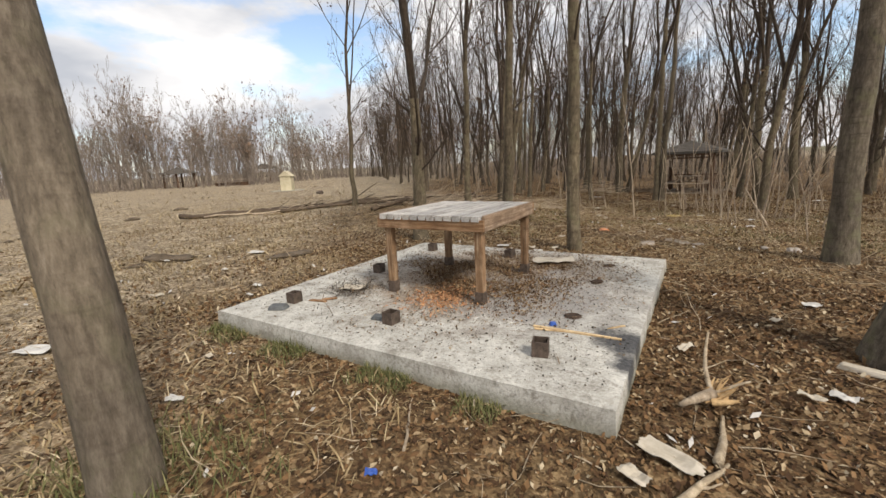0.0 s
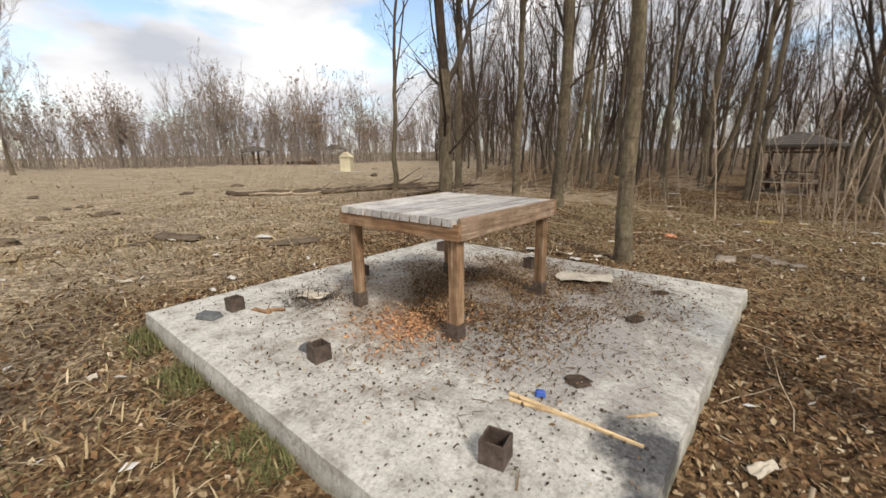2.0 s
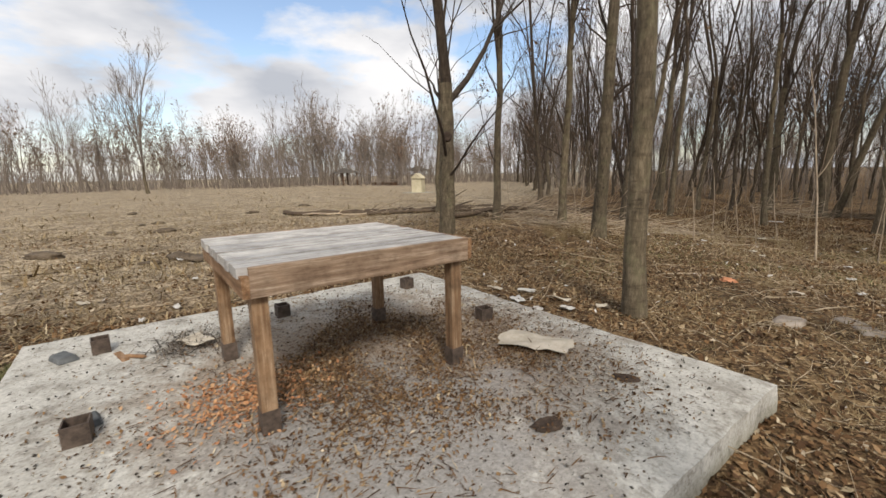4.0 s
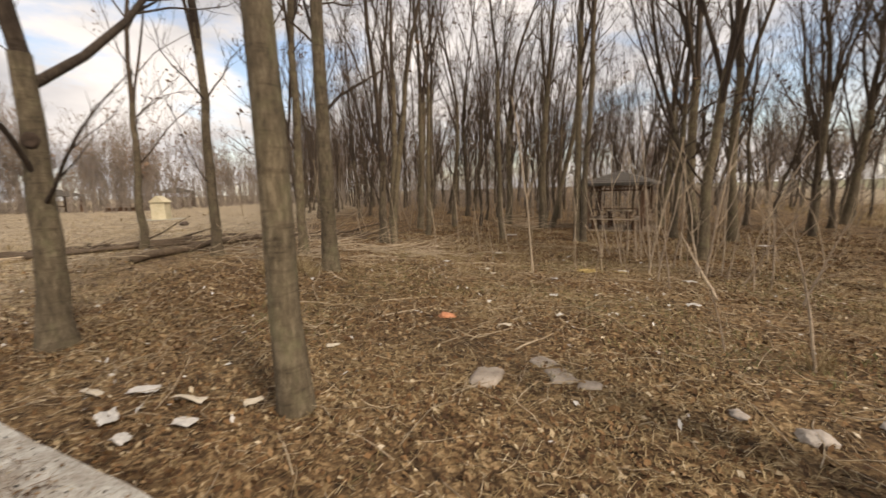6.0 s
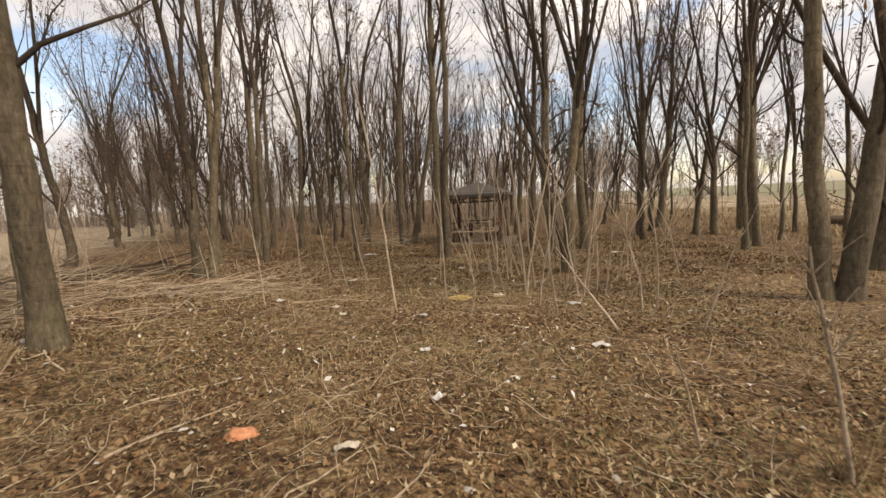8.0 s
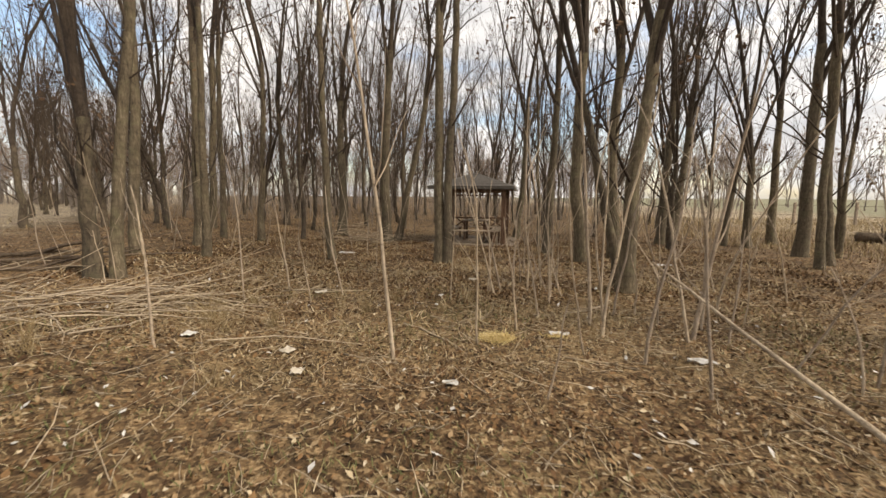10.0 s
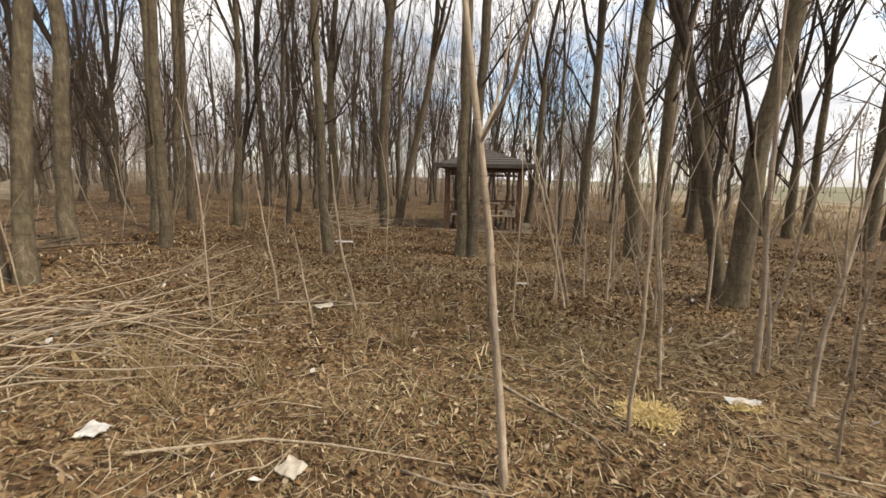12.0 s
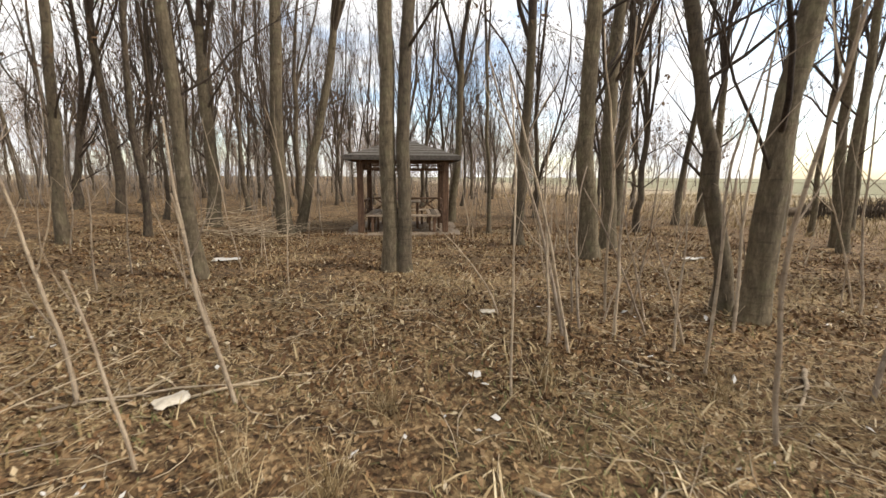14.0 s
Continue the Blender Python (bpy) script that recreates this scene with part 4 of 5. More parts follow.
def knot_on(x, y, z, r, toward):
    """A knot sitting on the bark of the tree that stands at x, y."""
    tree = min((o for o in scene.objects if o.name.startswith("tree")), key=lambda o: (o.location.x - x) ** 2 + (o.location.y - y) ** 2)
    trunk = next(c for c in tree.children if c.name.startswith("trunk"))
    ring = [v.co for v in trunk.data.vertices]
    ring.sort(key=lambda c: abs(c.z - z))
    low = ring[:32]
    cx, cy = sum(c.x for c in low) / 32, sum(c.y for c in low) / 32
    rad = sum(math.hypot(c.x - cx, c.y - cy) for c in low) / 32
    d = Vector(toward).normalized()
    attach(knot(x + cx + d.x * rad, y + cy + d.y * rad, z + tree.location.z, r, toward), x, y)


knot_on(-1.88, -1.40, 1.34, 0.027, (0.95, -0.25, 0.0))
knot_on(-4.2, 4.4, 1.85, 0.05, (0.8, -0.6, 0.0))


# ---- the wood beyond ----
VARIANTS = [tree_meshes(200 + i, random.Random(i).uniform(0.065, 0.125), random.Random(i + 50).uniform(9.5, 13), (random.Random(i + 9).gauss(0, 0.03), random.Random(i + 19).gauss(0, 0.03)),
                        random.Random(i + 70).uniform(0.18, 0.45), 3 + i % 2, 0.92, BARK_DARK, sides=7, leafy=0.35 if i % 2 == 0 else 0.15, bend=0.032, fat=1.0, curve=random.Random(i + 90).gauss(0, 0.02), low=5) for i in range(12)]
placed = [(t[0], t[1]) for t in HERO] + [(-1.88, -1.4), (1.83, 4.74), (-4.2, 4.4), (1.62, 1.62)]
rngw = random.Random(77)
count = 0
tries = 0
while count < 170 and tries < 20000:
    tries += 1
    y = 12 + 36 * rngw.random() ** 0.8
    x = rngw.uniform(-44, 13)
    if x + y * 0.98 < 3 + 2 * noise.noise((y * 0.2, 0, 0)):
        continue
    if y < 19 and -8.5 < x < 9.5:
        continue
    if y < 27 and -3.0 < x + 0.12 * (y - 21) < 3.2:
        continue
    if x < -7 and rngw.random() < (0.42 if y < 30 else 0.35):
        continue
    if -3.2 < x - 0.1 * (y - 21) < 3.6 and rngw.random() < 0.55:
        continue
    if x > 4 and rngw.random() < 0.62:
        continue
    if any((x - a) ** 2 + (y - b) ** 2 < 1.1 for a, b in placed):
        continue
    placed.append((x, y))
    count += 1
    plant_tree(x, y, VARIANTS[rngw.randrange(len(VARIANTS))], GREY_TREE, "woodland trees", "tree", rngw.uniform(0, 360), rngw.uniform(0.85, 1.12))


# ---- saplings ----
def sapling(x, y, h, r, lean, seed, twiggy=3, bend=0.06, curve=0.0):
    rng = random.Random(seed)
    t = Tubes()
    pts, d = wander(rng, (0, 0, -0.06), (lean[0], lean[1], 1), h, 9, bend, 0.0)
    for i, p in enumerate(pts):
        p.x += curve * (p.z ** 2 if p.z > 0 else 0.0)
    t.add(pts, [r * (1 - 0.7 * i / 9) + 0.002 for i in range(10)], 6, 0.1)
    shoots = []
    for _ in range(twiggy):
        s = Tubes()
        i = rng.randint(3, 8)
        q, dd = wander(rng, pts[i], turned(rng, (pts[i + 1] - pts[i]).normalized(), rng.uniform(0.4, 0.8)), h * rng.uniform(0.18, 0.4), 4, 0.12, 0.05)
        s.add(q, [r * 0.45 * (1 - 0.7 * j / 4) for j in range(5)], 4)
        shoots.append(s.mesh("shoot", SAPLING))
    e = base_at("sapling", x, y, height(x, y), label="thin pale bare sapling rising from leaf litter", category="sapling", group="saplings")
    link("stem", t.mesh("stem", SAPLING), None, e)
    for me in shoots:
        link("shoot", me, None, e)


SAPS = (
    (1.09, 9.7, 1.7, 0.011, -0.08, 0, 2), (1.64, 11.0, 2.6, 0.014, -0.1, 0, 2),
    (2.38, 9.95, 1.6, 0.012, 0.0, 0.0, 2), (2.45, 8.9, 1.2, 0.012, 0.05, 0, 2), (1.04, 11.7, 2.4, 0.012, -0.12, 0, 2), (2.03, 11.5, 2.5, 0.014, 0.03, 0, 3),
    (-3.07, 10.1, 1.4, 0.011, -0.15, 0.1, 3), (0.86, 11.6, 3.0, 0.02, -0.03, 0, 3), (0.83, 11.1, 2.6, 0.016, 0.02, 0, 2), (0.95, 10.4, 2.2, 0.014, 0.05, 0, 2),
    (1.72, 11.1, 2.8, 0.022, 0.12, 0, 2), (0.0, 11.3, 1.3, 0.010, -0.12, 0, 2), (-0.09, 13.1, 2.1, 0.012, -0.22, 0, 2), (-2.38, 13.0, 1.3, 0.009, -0.05, 0, 1),
    (-2.64, 12.4, 1.0, 0.008, -0.15, 0, 1), (0.03, 13.4, 2.4, 0.015, -0.2, 0, 3), (1.51, 13.2, 2.8, 0.016, -0.12, 0, 2), (0.35, 11.9, 2.6, 0.012, -0.1, 0, 2),
    (-2.34, 12.9, 1.7, 0.012, -0.18, 0, 2), (-3.25, 13.1, 1.5, 0.012, -0.1, 0, 2), (0.42, 13.3, 2.5, 0.013, 0.08, 0, 3), (3.12, 13.3, 2.3, 0.013, 0.02, 0, 2),
    (0.62, 12.6, 2.2, 0.012, -0.16, 0, 2), (2.6, 12.2, 2.6, 0.015, 0.06, 0, 2), (0.75, 13.9, 2.6, 0.014, -0.05, 0, 3), (1.3, 12.1, 2.4, 0.013, 0.1, 0, 3),
)
for i, (x, y, h, r, lx, ly, tw) in enumerate(SAPS):
    sapling(x, y, h, r, (lx, ly), 300 + i, tw, 0.03 if r > 0.018 else 0.055)
sapling(-1.165, 10.34, 3.4, 0.0185, (-0.06, 0.02), 390, 5, 0.03, -0.028)
sapling(1.80, 6.32, 1.15, 0.011, (0.02, 0.02), 391, 4, 0.05)
sapling(1.30, 6.60, 0.6, 0.007, (-0.1, 0.0), 392, 1, 0.05)
rngc = random.Random(8)
for i in range(13):
    sapling(0.45 + rngc.gauss(0, 0.42), 13.3 + rngc.gauss(0, 0.6), rngc.uniform(0.7, 1.9), rngc.uniform(0.006, 0.011), (rngc.gauss(-0.12, 0.16), rngc.gauss(0, 0.1)), 400 + i, 2, 0.06)
rngs = random.Random(5)
extra = 0
while extra < 78:
    x, y = rngs.uniform(-9, 6.5), rngs.uniform(9.5, 21)
    if abs(x - (-0.85 - (y - 7.6) * 0.28)) < 1.0 and y < 12.4:
        continue
    if -2.2 < x < 0.9 and y > 11 and rngs.random() < 0.93:
        continue
    if x < -3 and rngs.random() < 0.35:
        continue
    if -5.5 < x < -1.5 and y < 15 and rngs.random() < 0.75:
        continue
    if x > 3 and rngs.random() < 0.5:
        continue
    sapling(x, y, rngs.uniform(0.7, 2.4), rngs.uniform(0.005, 0.011), (rngs.gauss(0, 0.16), rngs.gauss(0, 0.1)), 500 + extra, rngs.randint(1, 3))
    extra += 1


# ---- fallen logs, sticks and brush ----
def stick(name, ax, ay, bx, by, r, seed, mat, label, category="branch", group="fallen branches", bend=0.05, shoots=2, arch=0.0):
    rng = random.Random(seed)
    a = Vector((ax, ay, land(ax, ay) + r * 0.8))
    b = Vector((bx, by, land(bx, by) + r * 0.8))
    ln = (b - a).length
    n = max(5, int(ln / 0.35))
    side = (b - a).cross(Vector((0, 0, 1))).normalized()
    pts, w = [], 0.0
    for i in range(n + 1):
        k = i / n
        w += rng.gauss(0, bend) * ln / n * 2
        p = a.lerp(b, k) + side * w
        p.z = land(p.x, p.y) + r * (1 - 0.6 * k) * 0.7 + arch * math.sin(k * math.pi) + abs(rng.gauss(0, r * 0.3))
        pts.append(p)
    org = pts[0].copy()
    org.z = land(ax, ay)
    e = new(name)
    e.empty_display_size = 0.1
    e.location = org
    tagged(e, label=label, category=category, group=group)
    t = Tubes()
    t.add([p - org for p in pts], [r * (1 - 0.65 * i / n) for i in range(n + 1)], 7 if r > 0.02 else 5, 0.15, True)
    link("stem", t.mesh("stem", mat), None, e)
    if shoots:
        for _ in range(shoots):
            s = Tubes()
            i = rng.randint(1, n - 1)
            d = turned(rng, (pts[i + 1] - pts[i]).normalized(), rng.uniform(0.4, 0.9))
            d.z = abs(d.z) * 0.3
            q, dd = wander(rng, pts[i] - org, d, ln * rng.uniform(0.15, 0.3), 4, 0.12, -0.02)
            s.add(q, [r * 0.5 * (1 - 0.7 * j / 4) for j in range(5)], 4)
            link("twig", s.mesh("twig", mat), None, e)


for i, (ax, ay, bx, by, r, sh) in enumerate(((-14.2, 4.9, -9.9, 9.4, 0.085, 2), (-10.6, 8.3, -8.1, 14.5, 0.075, 3), (-13.2, 6.2, -9.0, 9.2, 0.06, 3),
                                             (-11.5, 6.8, -8.0, 9.3, 0.07, 2), (-9.8, 9.9, -6.6, 13.9, 0.05, 3), (-12.6, 7.2, -11.0, 8.3, 0.09, 4))):
    stick("fallen_log", ax, ay, bx, by, r, 800 + i, LOGBARK, "long dark fallen branch lying on field grass", "log", "fallen logs", 0.06, sh, 0.03)
for i, (ax, ay, bx, by, r, m) in enumerate(((-13.6, 5.4, -11.6, 6.9, 0.04, 1), (-12.9, 6.9, -10.2, 7.6, 0.035, 0), (-11.9, 7.9, -9.2, 8.6, 0.035, 0), (-12.4, 5.9, -10.9, 7.9, 0.03, 1), (-10.9, 7.2, -8.2, 9.9, 0.04, 0),
                                            (-9.9, 8.4, -8.6, 11.6, 0.035, 0), (-9.4, 9.4, -7.0, 12.2, 0.03, 1), (-8.7, 11.9, -6.9, 15.8, 0.045, 0), (-10.4, 9.0, -8.9, 10.4, 0.02, 1), (-12.0, 8.3, -11.3, 9.4, 0.03, 0))):
    stick("fallen_branch", ax, ay, bx, by, r, 880 + i, (LOGBARK, DEADWOOD)[m], ("crooked dark fallen branch on trampled field grass", "crooked pale peeled branch on trampled field grass")[m], "branch", "field branches", 0.13, 4, 0.06)
for i, (ax, ay, bx, by, r, sh, ar) in enumerate(((-5.7, 11.5, -3.6, 12.3, 0.018, 4, 0.2), (-5.2, 10.6, -3.7, 11.6, 0.014, 4, 0.12), (-4.7, 10.3, -3.6, 10.9, 0.012, 3, 0.08), (-5.6, 10.9, -4.1, 11.2, 0.012, 4, 0.15),
                                                 (-4.3, 11.9, -3.0, 11.5, 0.010, 3, 0.1), (-3.35, 13.0, -2.3, 13.25, 0.012, 4, 0.03), (-6.9, 8.2, -4.6, 8.9, 0.014, 4, 0.08), (-5.3, 9.9, -3.9, 10.2, 0.012, 3, 0.1))):
    stick("fallen_branch", ax, ay, bx, by, r, 860 + i, DEADWOOD, "long pale bleached branch lying on a brush pile", "branch", "bleached branches", 0.09, sh, ar)
for i, (ax, ay, bx, by, r, sh) in enumerate((
        (-1.25, 11.5, -0.55, 10.5, 0.013, 3), (-1.65, 10.4, -1.1, 10.15, 0.009, 1), (1.35, 12.45, 0.72, 12.05, 0.018, 5),
        (0.45, -0.02, 0.5, 0.42, 0.024, 1), (0.30, -0.35, 0.46, 0.02, 0.022, 1), (-4.3, 8.0, -3.2, 7.3, 0.02, 2), (-1.9, 6.3, -1.5, 7.1, 0.012, 1), (-0.3, 5.9, -0.05, 6.5, 0.010, 0),
        (-0.9, -0.6, -1.15, -0.15, 0.010, 1), (-3.6, 0.0, -3.1, -0.5, 0.008, 1), (-2.7, 13.0, -1.8, 13.3, 0.012, 3), (-1.6, 14.2, -0.9, 14.4, 0.010, 2),
        (0.2, 12.9, 0.5, 12.4, 0.015, 1), (-2.3, 6.9, -1.95, 7.6, 0.009, 2), (-0.75, 6.0, -0.45, 6.6, 0.008, 1), (-2.6, 5.6, -2.0, 5.9, 0.009, 1), (-3.5, 6.2, -2.6, 6.6, 0.012, 1),
        (-0.9, 7.3, -0.75, 7.6, 0.01, 2), (-1.0, 11.9, -0.6, 11.4, 0.011, 2), (0.3, 10.5, 0.9, 10.2, 0.008, 2), (0.9, 6.4, 1.3, 6.0, 0.008, 1))):
    stick("fallen_stick", ax, ay, bx, by, r, 820 + i, DEADWOOD, "pale dead stick lying on leaf litter", "stick", "fallen sticks", 0.07, sh)


def propped_pole(ax, ay, bx, by, rise, r, seed):
    """A dead pole with its foot on the ground and its tip held up."""
    rng = random.Random(seed)
    e = base_at("leaning_pole", ax, ay, height(ax, ay), label="pale dead pole leaning low over the leaf litter", category="pole")
    t = Tubes()
    side = Vector((by - ay, ax - bx, 0)).normalized()
    pts = [Vector(((bx - ax) * k / 8, (by - ay) * k / 8, r + rise * k / 8)) + side * rng.gauss(0, 0.012) for k in range(9)]
    t.add(pts, [r * (1 - 0.07 * k) for k in range(9)], 7, 0.12, True)
    link("stem", t.mesh("stem", SAPLING), None, e)
    for i in (4, 6):
        w = Tubes()
        q, d = wander(rng, pts[i], turned(rng, (pts[i + 1] - pts[i]).normalized(), 0.7), 0.3, 3, 0.12, 0.05)
        w.add(q, [r * 0.4, r * 0.32, r * 0.22, r * 0.1], 4)
        link("twig", w.mesh("twig", SAPLING), None, e)


propped_pole(1.58, 8.87, 1.31, 11.2, 0.62, 0.019, 7)
stick("fallen_log", -7.5, 6.8, -8.5, 14.3, 0.075, 870, LOGBARK, "long dark fallen branch lying on field grass", "log", "fallen logs", 0.04, 3, 0.10)


def brush(x, y, w, l, n, seed, rz, hi=0.22):
    """A loose pile of cut twigs."""
    rng = random.Random(seed)
    e = base_at("brush_pile", x, y, height(x, y), 0, label="loose pile of pale cut twigs on the woodland floor", category="brush pile", group="brush piles")
    for _ in range(n):
        t = Tubes()
        px, py = rng.gauss(0, w / 2), rng.gauss(0, l / 2)
        a = math.radians(rz + rng.gauss(0, 44))
        z = height(x + px, y + py) - height(x, y) + abs(rng.gauss(0, hi * 0.5)) * math.exp(-(px * px) / (w * w)) + 0.015
        q, d = wander(rng, (px, py, z), (math.cos(a), math.sin(a), rng.gauss(0.02, 0.09)), rng.uniform(0.4, 1.6), 5, 0.15, 0.0)
        for p in q:
            p.z = max(p.z, height(x + p.x, y + p.y) - height(x, y) + 0.01)
        r = rng.uniform(0.004, 0.011)
        t.add(q, [r * (1 - 0.6 * j / 5) for j in range(6)], 4)
        link("twig", t.mesh("twig", DEADWOOD), None, e)


brush(-4.9, 11.1, 1.8, 1.3, 58, 1, 20)
brush(-4.3, 12.1, 0.7, 0.5, 14, 2, 30, 0.3)
brush(-6.2, 8.6, 2.4, 1.2, 120, 3, 15)
brush(-8.4, 10.6, 2.4, 1.6, 110, 4, 40)
brush(-4.4, 21.2, 1.3, 0.8, 80, 5, 10, 0.5)
brush(-11.8, 7.8, 0.9, 0.7, 60, 7, 30, 0.5)


def twig_stuff():
    rng = random.Random(31)
    t = Tubes()
    for _ in range(5600):
        x, y = rng.uniform(-6, 5), -2.4 + 18 * rng.random() ** 0.8
        if on_slab(x, y, 0.03) or rng.random() > 0.3 + 0.7 * wooded(x, y):
            continue
        a = rng.uniform(0, 6.283)
        q, d = wander(rng, (x, y, land(x, y) + 0.008), (math.cos(a), math.sin(a), rng.gauss(0.02, 0.05)), rng.uniform(0.08, 0.42), 3, 0.28, 0.0)
        for p in q:
            p.z = max(p.z, land(p.x, p.y) + 0.004)
        r = rng.uniform(0.0015, 0.005)
        t.add(q, [r, r * 0.9, r * 0.7, r * 0.4], 3)
    ob = link("twig_litter", t.mesh("twig_litter", DEADWOOD), None)
    tagged(ob, label="thin pale twigs strewn over the leaf litter", category="twigs", kind="stuff")


twig_stuff()


# ---- stones, brick, litter ----
def stone(name, x, y, sx, sy, sz, rz, mat, label, category, group, seed, sink=0.35):
    bm = bmesh.new()
    bmesh.ops.create_icosphere(bm, subdivisions=3, radius=1.0)
    for v in bm.verts:
        n = v.co.normalized()
        k = 1 + 0.42 * noise.noise(n * 1.9 + Vector((seed, 0, 0))) + 0.1 * noise.noise(n * 5 + Vector((0, seed, 0)))
        v.co = Vector((n.x * sx * k, n.y * sy * k, n.z * sz * k))
    ob = part(name, bm, mat, None, "", True)
    ob.matrix_world = pose(x, y, height(x, y) + sz * sink, 0, 0, rz)
    tagged(ob, label=label, category=category, group=group)


def slab_chip(lx, ly, seed):
    """A flat, ragged piece of old screed."""
    bm = bmesh.new()
    n = 18
    rims = []
    for rr, z in ((1.12, 0.0), (1.0, 0.028), (0.8, 0.036), (0.4, 0.034)):
        ring = []
        for k in range(n):
            a = k / n * 6.283
            c, sn = math.cos(a), math.sin(a)
            q = 1 / max(abs(c), abs(sn)) ** 0.7
            q *= 1 + 0.28 * noise.noise((c * 1.7 + seed, sn * 1.7, 0)) + 0.12 * noise.noise((c * 5, sn * 5 + seed, 0))
            ring.append(bm.verts.new((lx / 2 * c * q * rr, ly / 2 * sn * q * rr, z + 0.008 * noise.noise((c * 3 * rr, sn * 3 * rr, seed)))))
        rims.append(ring)
    for a, b in zip(rims, rims[1:]):
        for k in range(n):
            bm.faces.new((a[k], a[(k + 1) % n], b[(k + 1) % n], b[k]))
    bm.faces.new(rims[-1])
    return bm


for x, y, lx, ly, rz in ((-0.36, 5.32, 0.20, 0.27, 8), (-0.04, 5.72, 0.20, 0.17, -38), (0.13, 5.52, 0.22, 0.18, -50), (0.33, 5.44, 0.16, 0.11, 10)):
    ob = part("ground_stone", slab_chip(lx, ly, int(rz) + 60), DIRTPATCH, None, "", True)
    ob.matrix_world = pose(x, y, height(x, y) - 0.014, 0, 0, rz)
    tagged(ob, label="flat pale broken slab sunk in the earth", category="stone", group="worn stones")
for i, (x, y, a) in enumerate(((1.47, 5.22, 0.085), (1.87, 5.5, 0.07), (1.16, 5.36, 0.05), (1.84, 5.24, 0.04), (0.78, 6.3, 0.03), (0.1, 6.2, 0.03), (-0.6, 7.2, 0.035))):
    stone("ground_stone", x, y, a, a * 0.75, a * 0.55, i * 70, STONE, "small pale stone among fallen leaves", "stone", "loose stones", i + 20)
stone("broken_brick", -1.28, 6.63, 0.10, 0.05, 0.045, 10, BRICK, "broken orange brick lying in leaf litter", "brick", "", 40)
for cx, cy, sx, sy, n in ((-0.24, 10.95, 0.075, 0.06, 2700), (0.36, 11.05, 0.05, 0.02, 300)):
    sp = [(x, y, land(x, y) + 0.012 + abs(rng0.gauss(0, 0.008))) for x, y in ((rng0.gauss(cx, sx), rng0.gauss(cy, sy)) for _ in range(n))]
    scatter("sawdust", sp, [rng0.uniform(0.003, 0.009) for _ in sp], SAWDUST, "patch of yellow sawdust strewn on the leaf litter", "sawdust", seed=33)
    blades("wood_shavings", sp[::3], [rng0.uniform(0.03, 0.09) for _ in sp[::3]], SAWDUST, "thin yellow wood shavings in a heap", 1.3, 34, 0.0025)


def litter(x, y, lx, ly, rz, seed, mat, label, crumple=0.04):
    ob = part("litter", sheet(lx, ly, crumple, seed), mat)
    ob.matrix_world = pose(x, y, land(x, y) + 0.008, 0, 0, rz)
    tagged(ob, label=label, category="litter", group="scattered litter")


CARD, PLASTIC = "torn piece of pale cardboard on leaf litter", "crumpled white plastic scrap on the ground"
for i, (x, y, lx, ly, rz, m) in enumerate((
        (0.25, -0.06, 0.30, 0.10, -25, 0), (0.12, -0.25, 0.14, 0.08, -30, 0), (1.05, 0.9, 0.12, 0.08, -20, 1), (0.9, 0.82, 0.13, 0.05, -20, 0), (-4.47, -1.08, 0.34, 0.16, 30, 1),
        (-7.3, 1.28, 0.2, 0.1, 0, 1), (-6.35, 2.34, 0.3, 0.14, 20, 1), (-3.59, 17.5, 0.42, 0.2, 0, 1), (-2.7, 12.95, 0.18, 0.14, 30, 0), (3.7, 15.9, 0.4, 0.12, 0, 1),
        (0.4, 11.1, 0.2, 0.06, -10, 1), (1.42, 10.4, 0.22, 0.08, -20, 1), (-3.04, 10.48, 0.12, 0.1, 0, 1), (-2.1, 10.38, 0.1, 0.12, 60, 0), (-0.67, 9.8, 0.12, 0.06, -30, 1),
        (-0.15, 7.15, 0.1, 0.06, 60, 1), (1.25, 8.3, 0.16, 0.08, 0, 1), (-0.4, 8.2, 0.1, 0.07, 0, 1), (-0.58, 6.5, 0.14, 0.06, 20, 0), (-1.75, 5.3, 0.12, 0.06, 30, 0),
        (0.28, 1.2, 0.16, 0.05, 60, 0), (1.2, 2.6, 0.14, 0.08, 0, 1), (0.9, 2.1, 0.1, 0.05, 40, 0), (-4.4, 1.0, 0.12, 0.06, 10, 1), (-3.75, 1.4, 0.12, 0.07, 40, 0), (-4.1, 0.7, 0.1, 0.05, 0, 1),
        (-2.5, -0.9, 0.12, 0.06, 20, 1), (-2.9, -0.45, 0.09, 0.05, 0, 0), (-5.2, 0.2, 0.15, 0.06, 50, 0), (-5.6, 1.3, 0.1, 0.06, 0, 1), (-2.0, 4.2, 0.26, 0.06, 10, 0), (-2.4, 4.15, 0.2, 0.1, 30, 1),
        (-1.75, 4.0, 0.14, 0.08, 20, 1), (-2.25, 3.85, 0.2, 0.1, -20, 1), (-1.6, 4.35, 0.12, 0.06, 50, 0), (-2.75, 4.0, 0.22, 0.05, 5, 0), (-1.9, 3.75, 0.1, 0.07, 0, 1), (-0.9, 12.9, 0.08, 0.06, 0, 1), (-0.4, 14.1, 0.14, 0.1, 0, 0), (-1.84, 9.95, 0.1, 0.1, 0, 0))):
    litter(x, y, lx, ly, rz, i + 1, (PAPER, WHITE)[m], (CARD, PLASTIC)[m])
litter(-0.93, -0.8, 0.06, 0.04, 30, 60, BLUE, "tiny scrap of blue plastic in leaf litter", 0.02)
ob = part("bark_slab", wedge(0.26, 0.09, 0.03), PAPER)
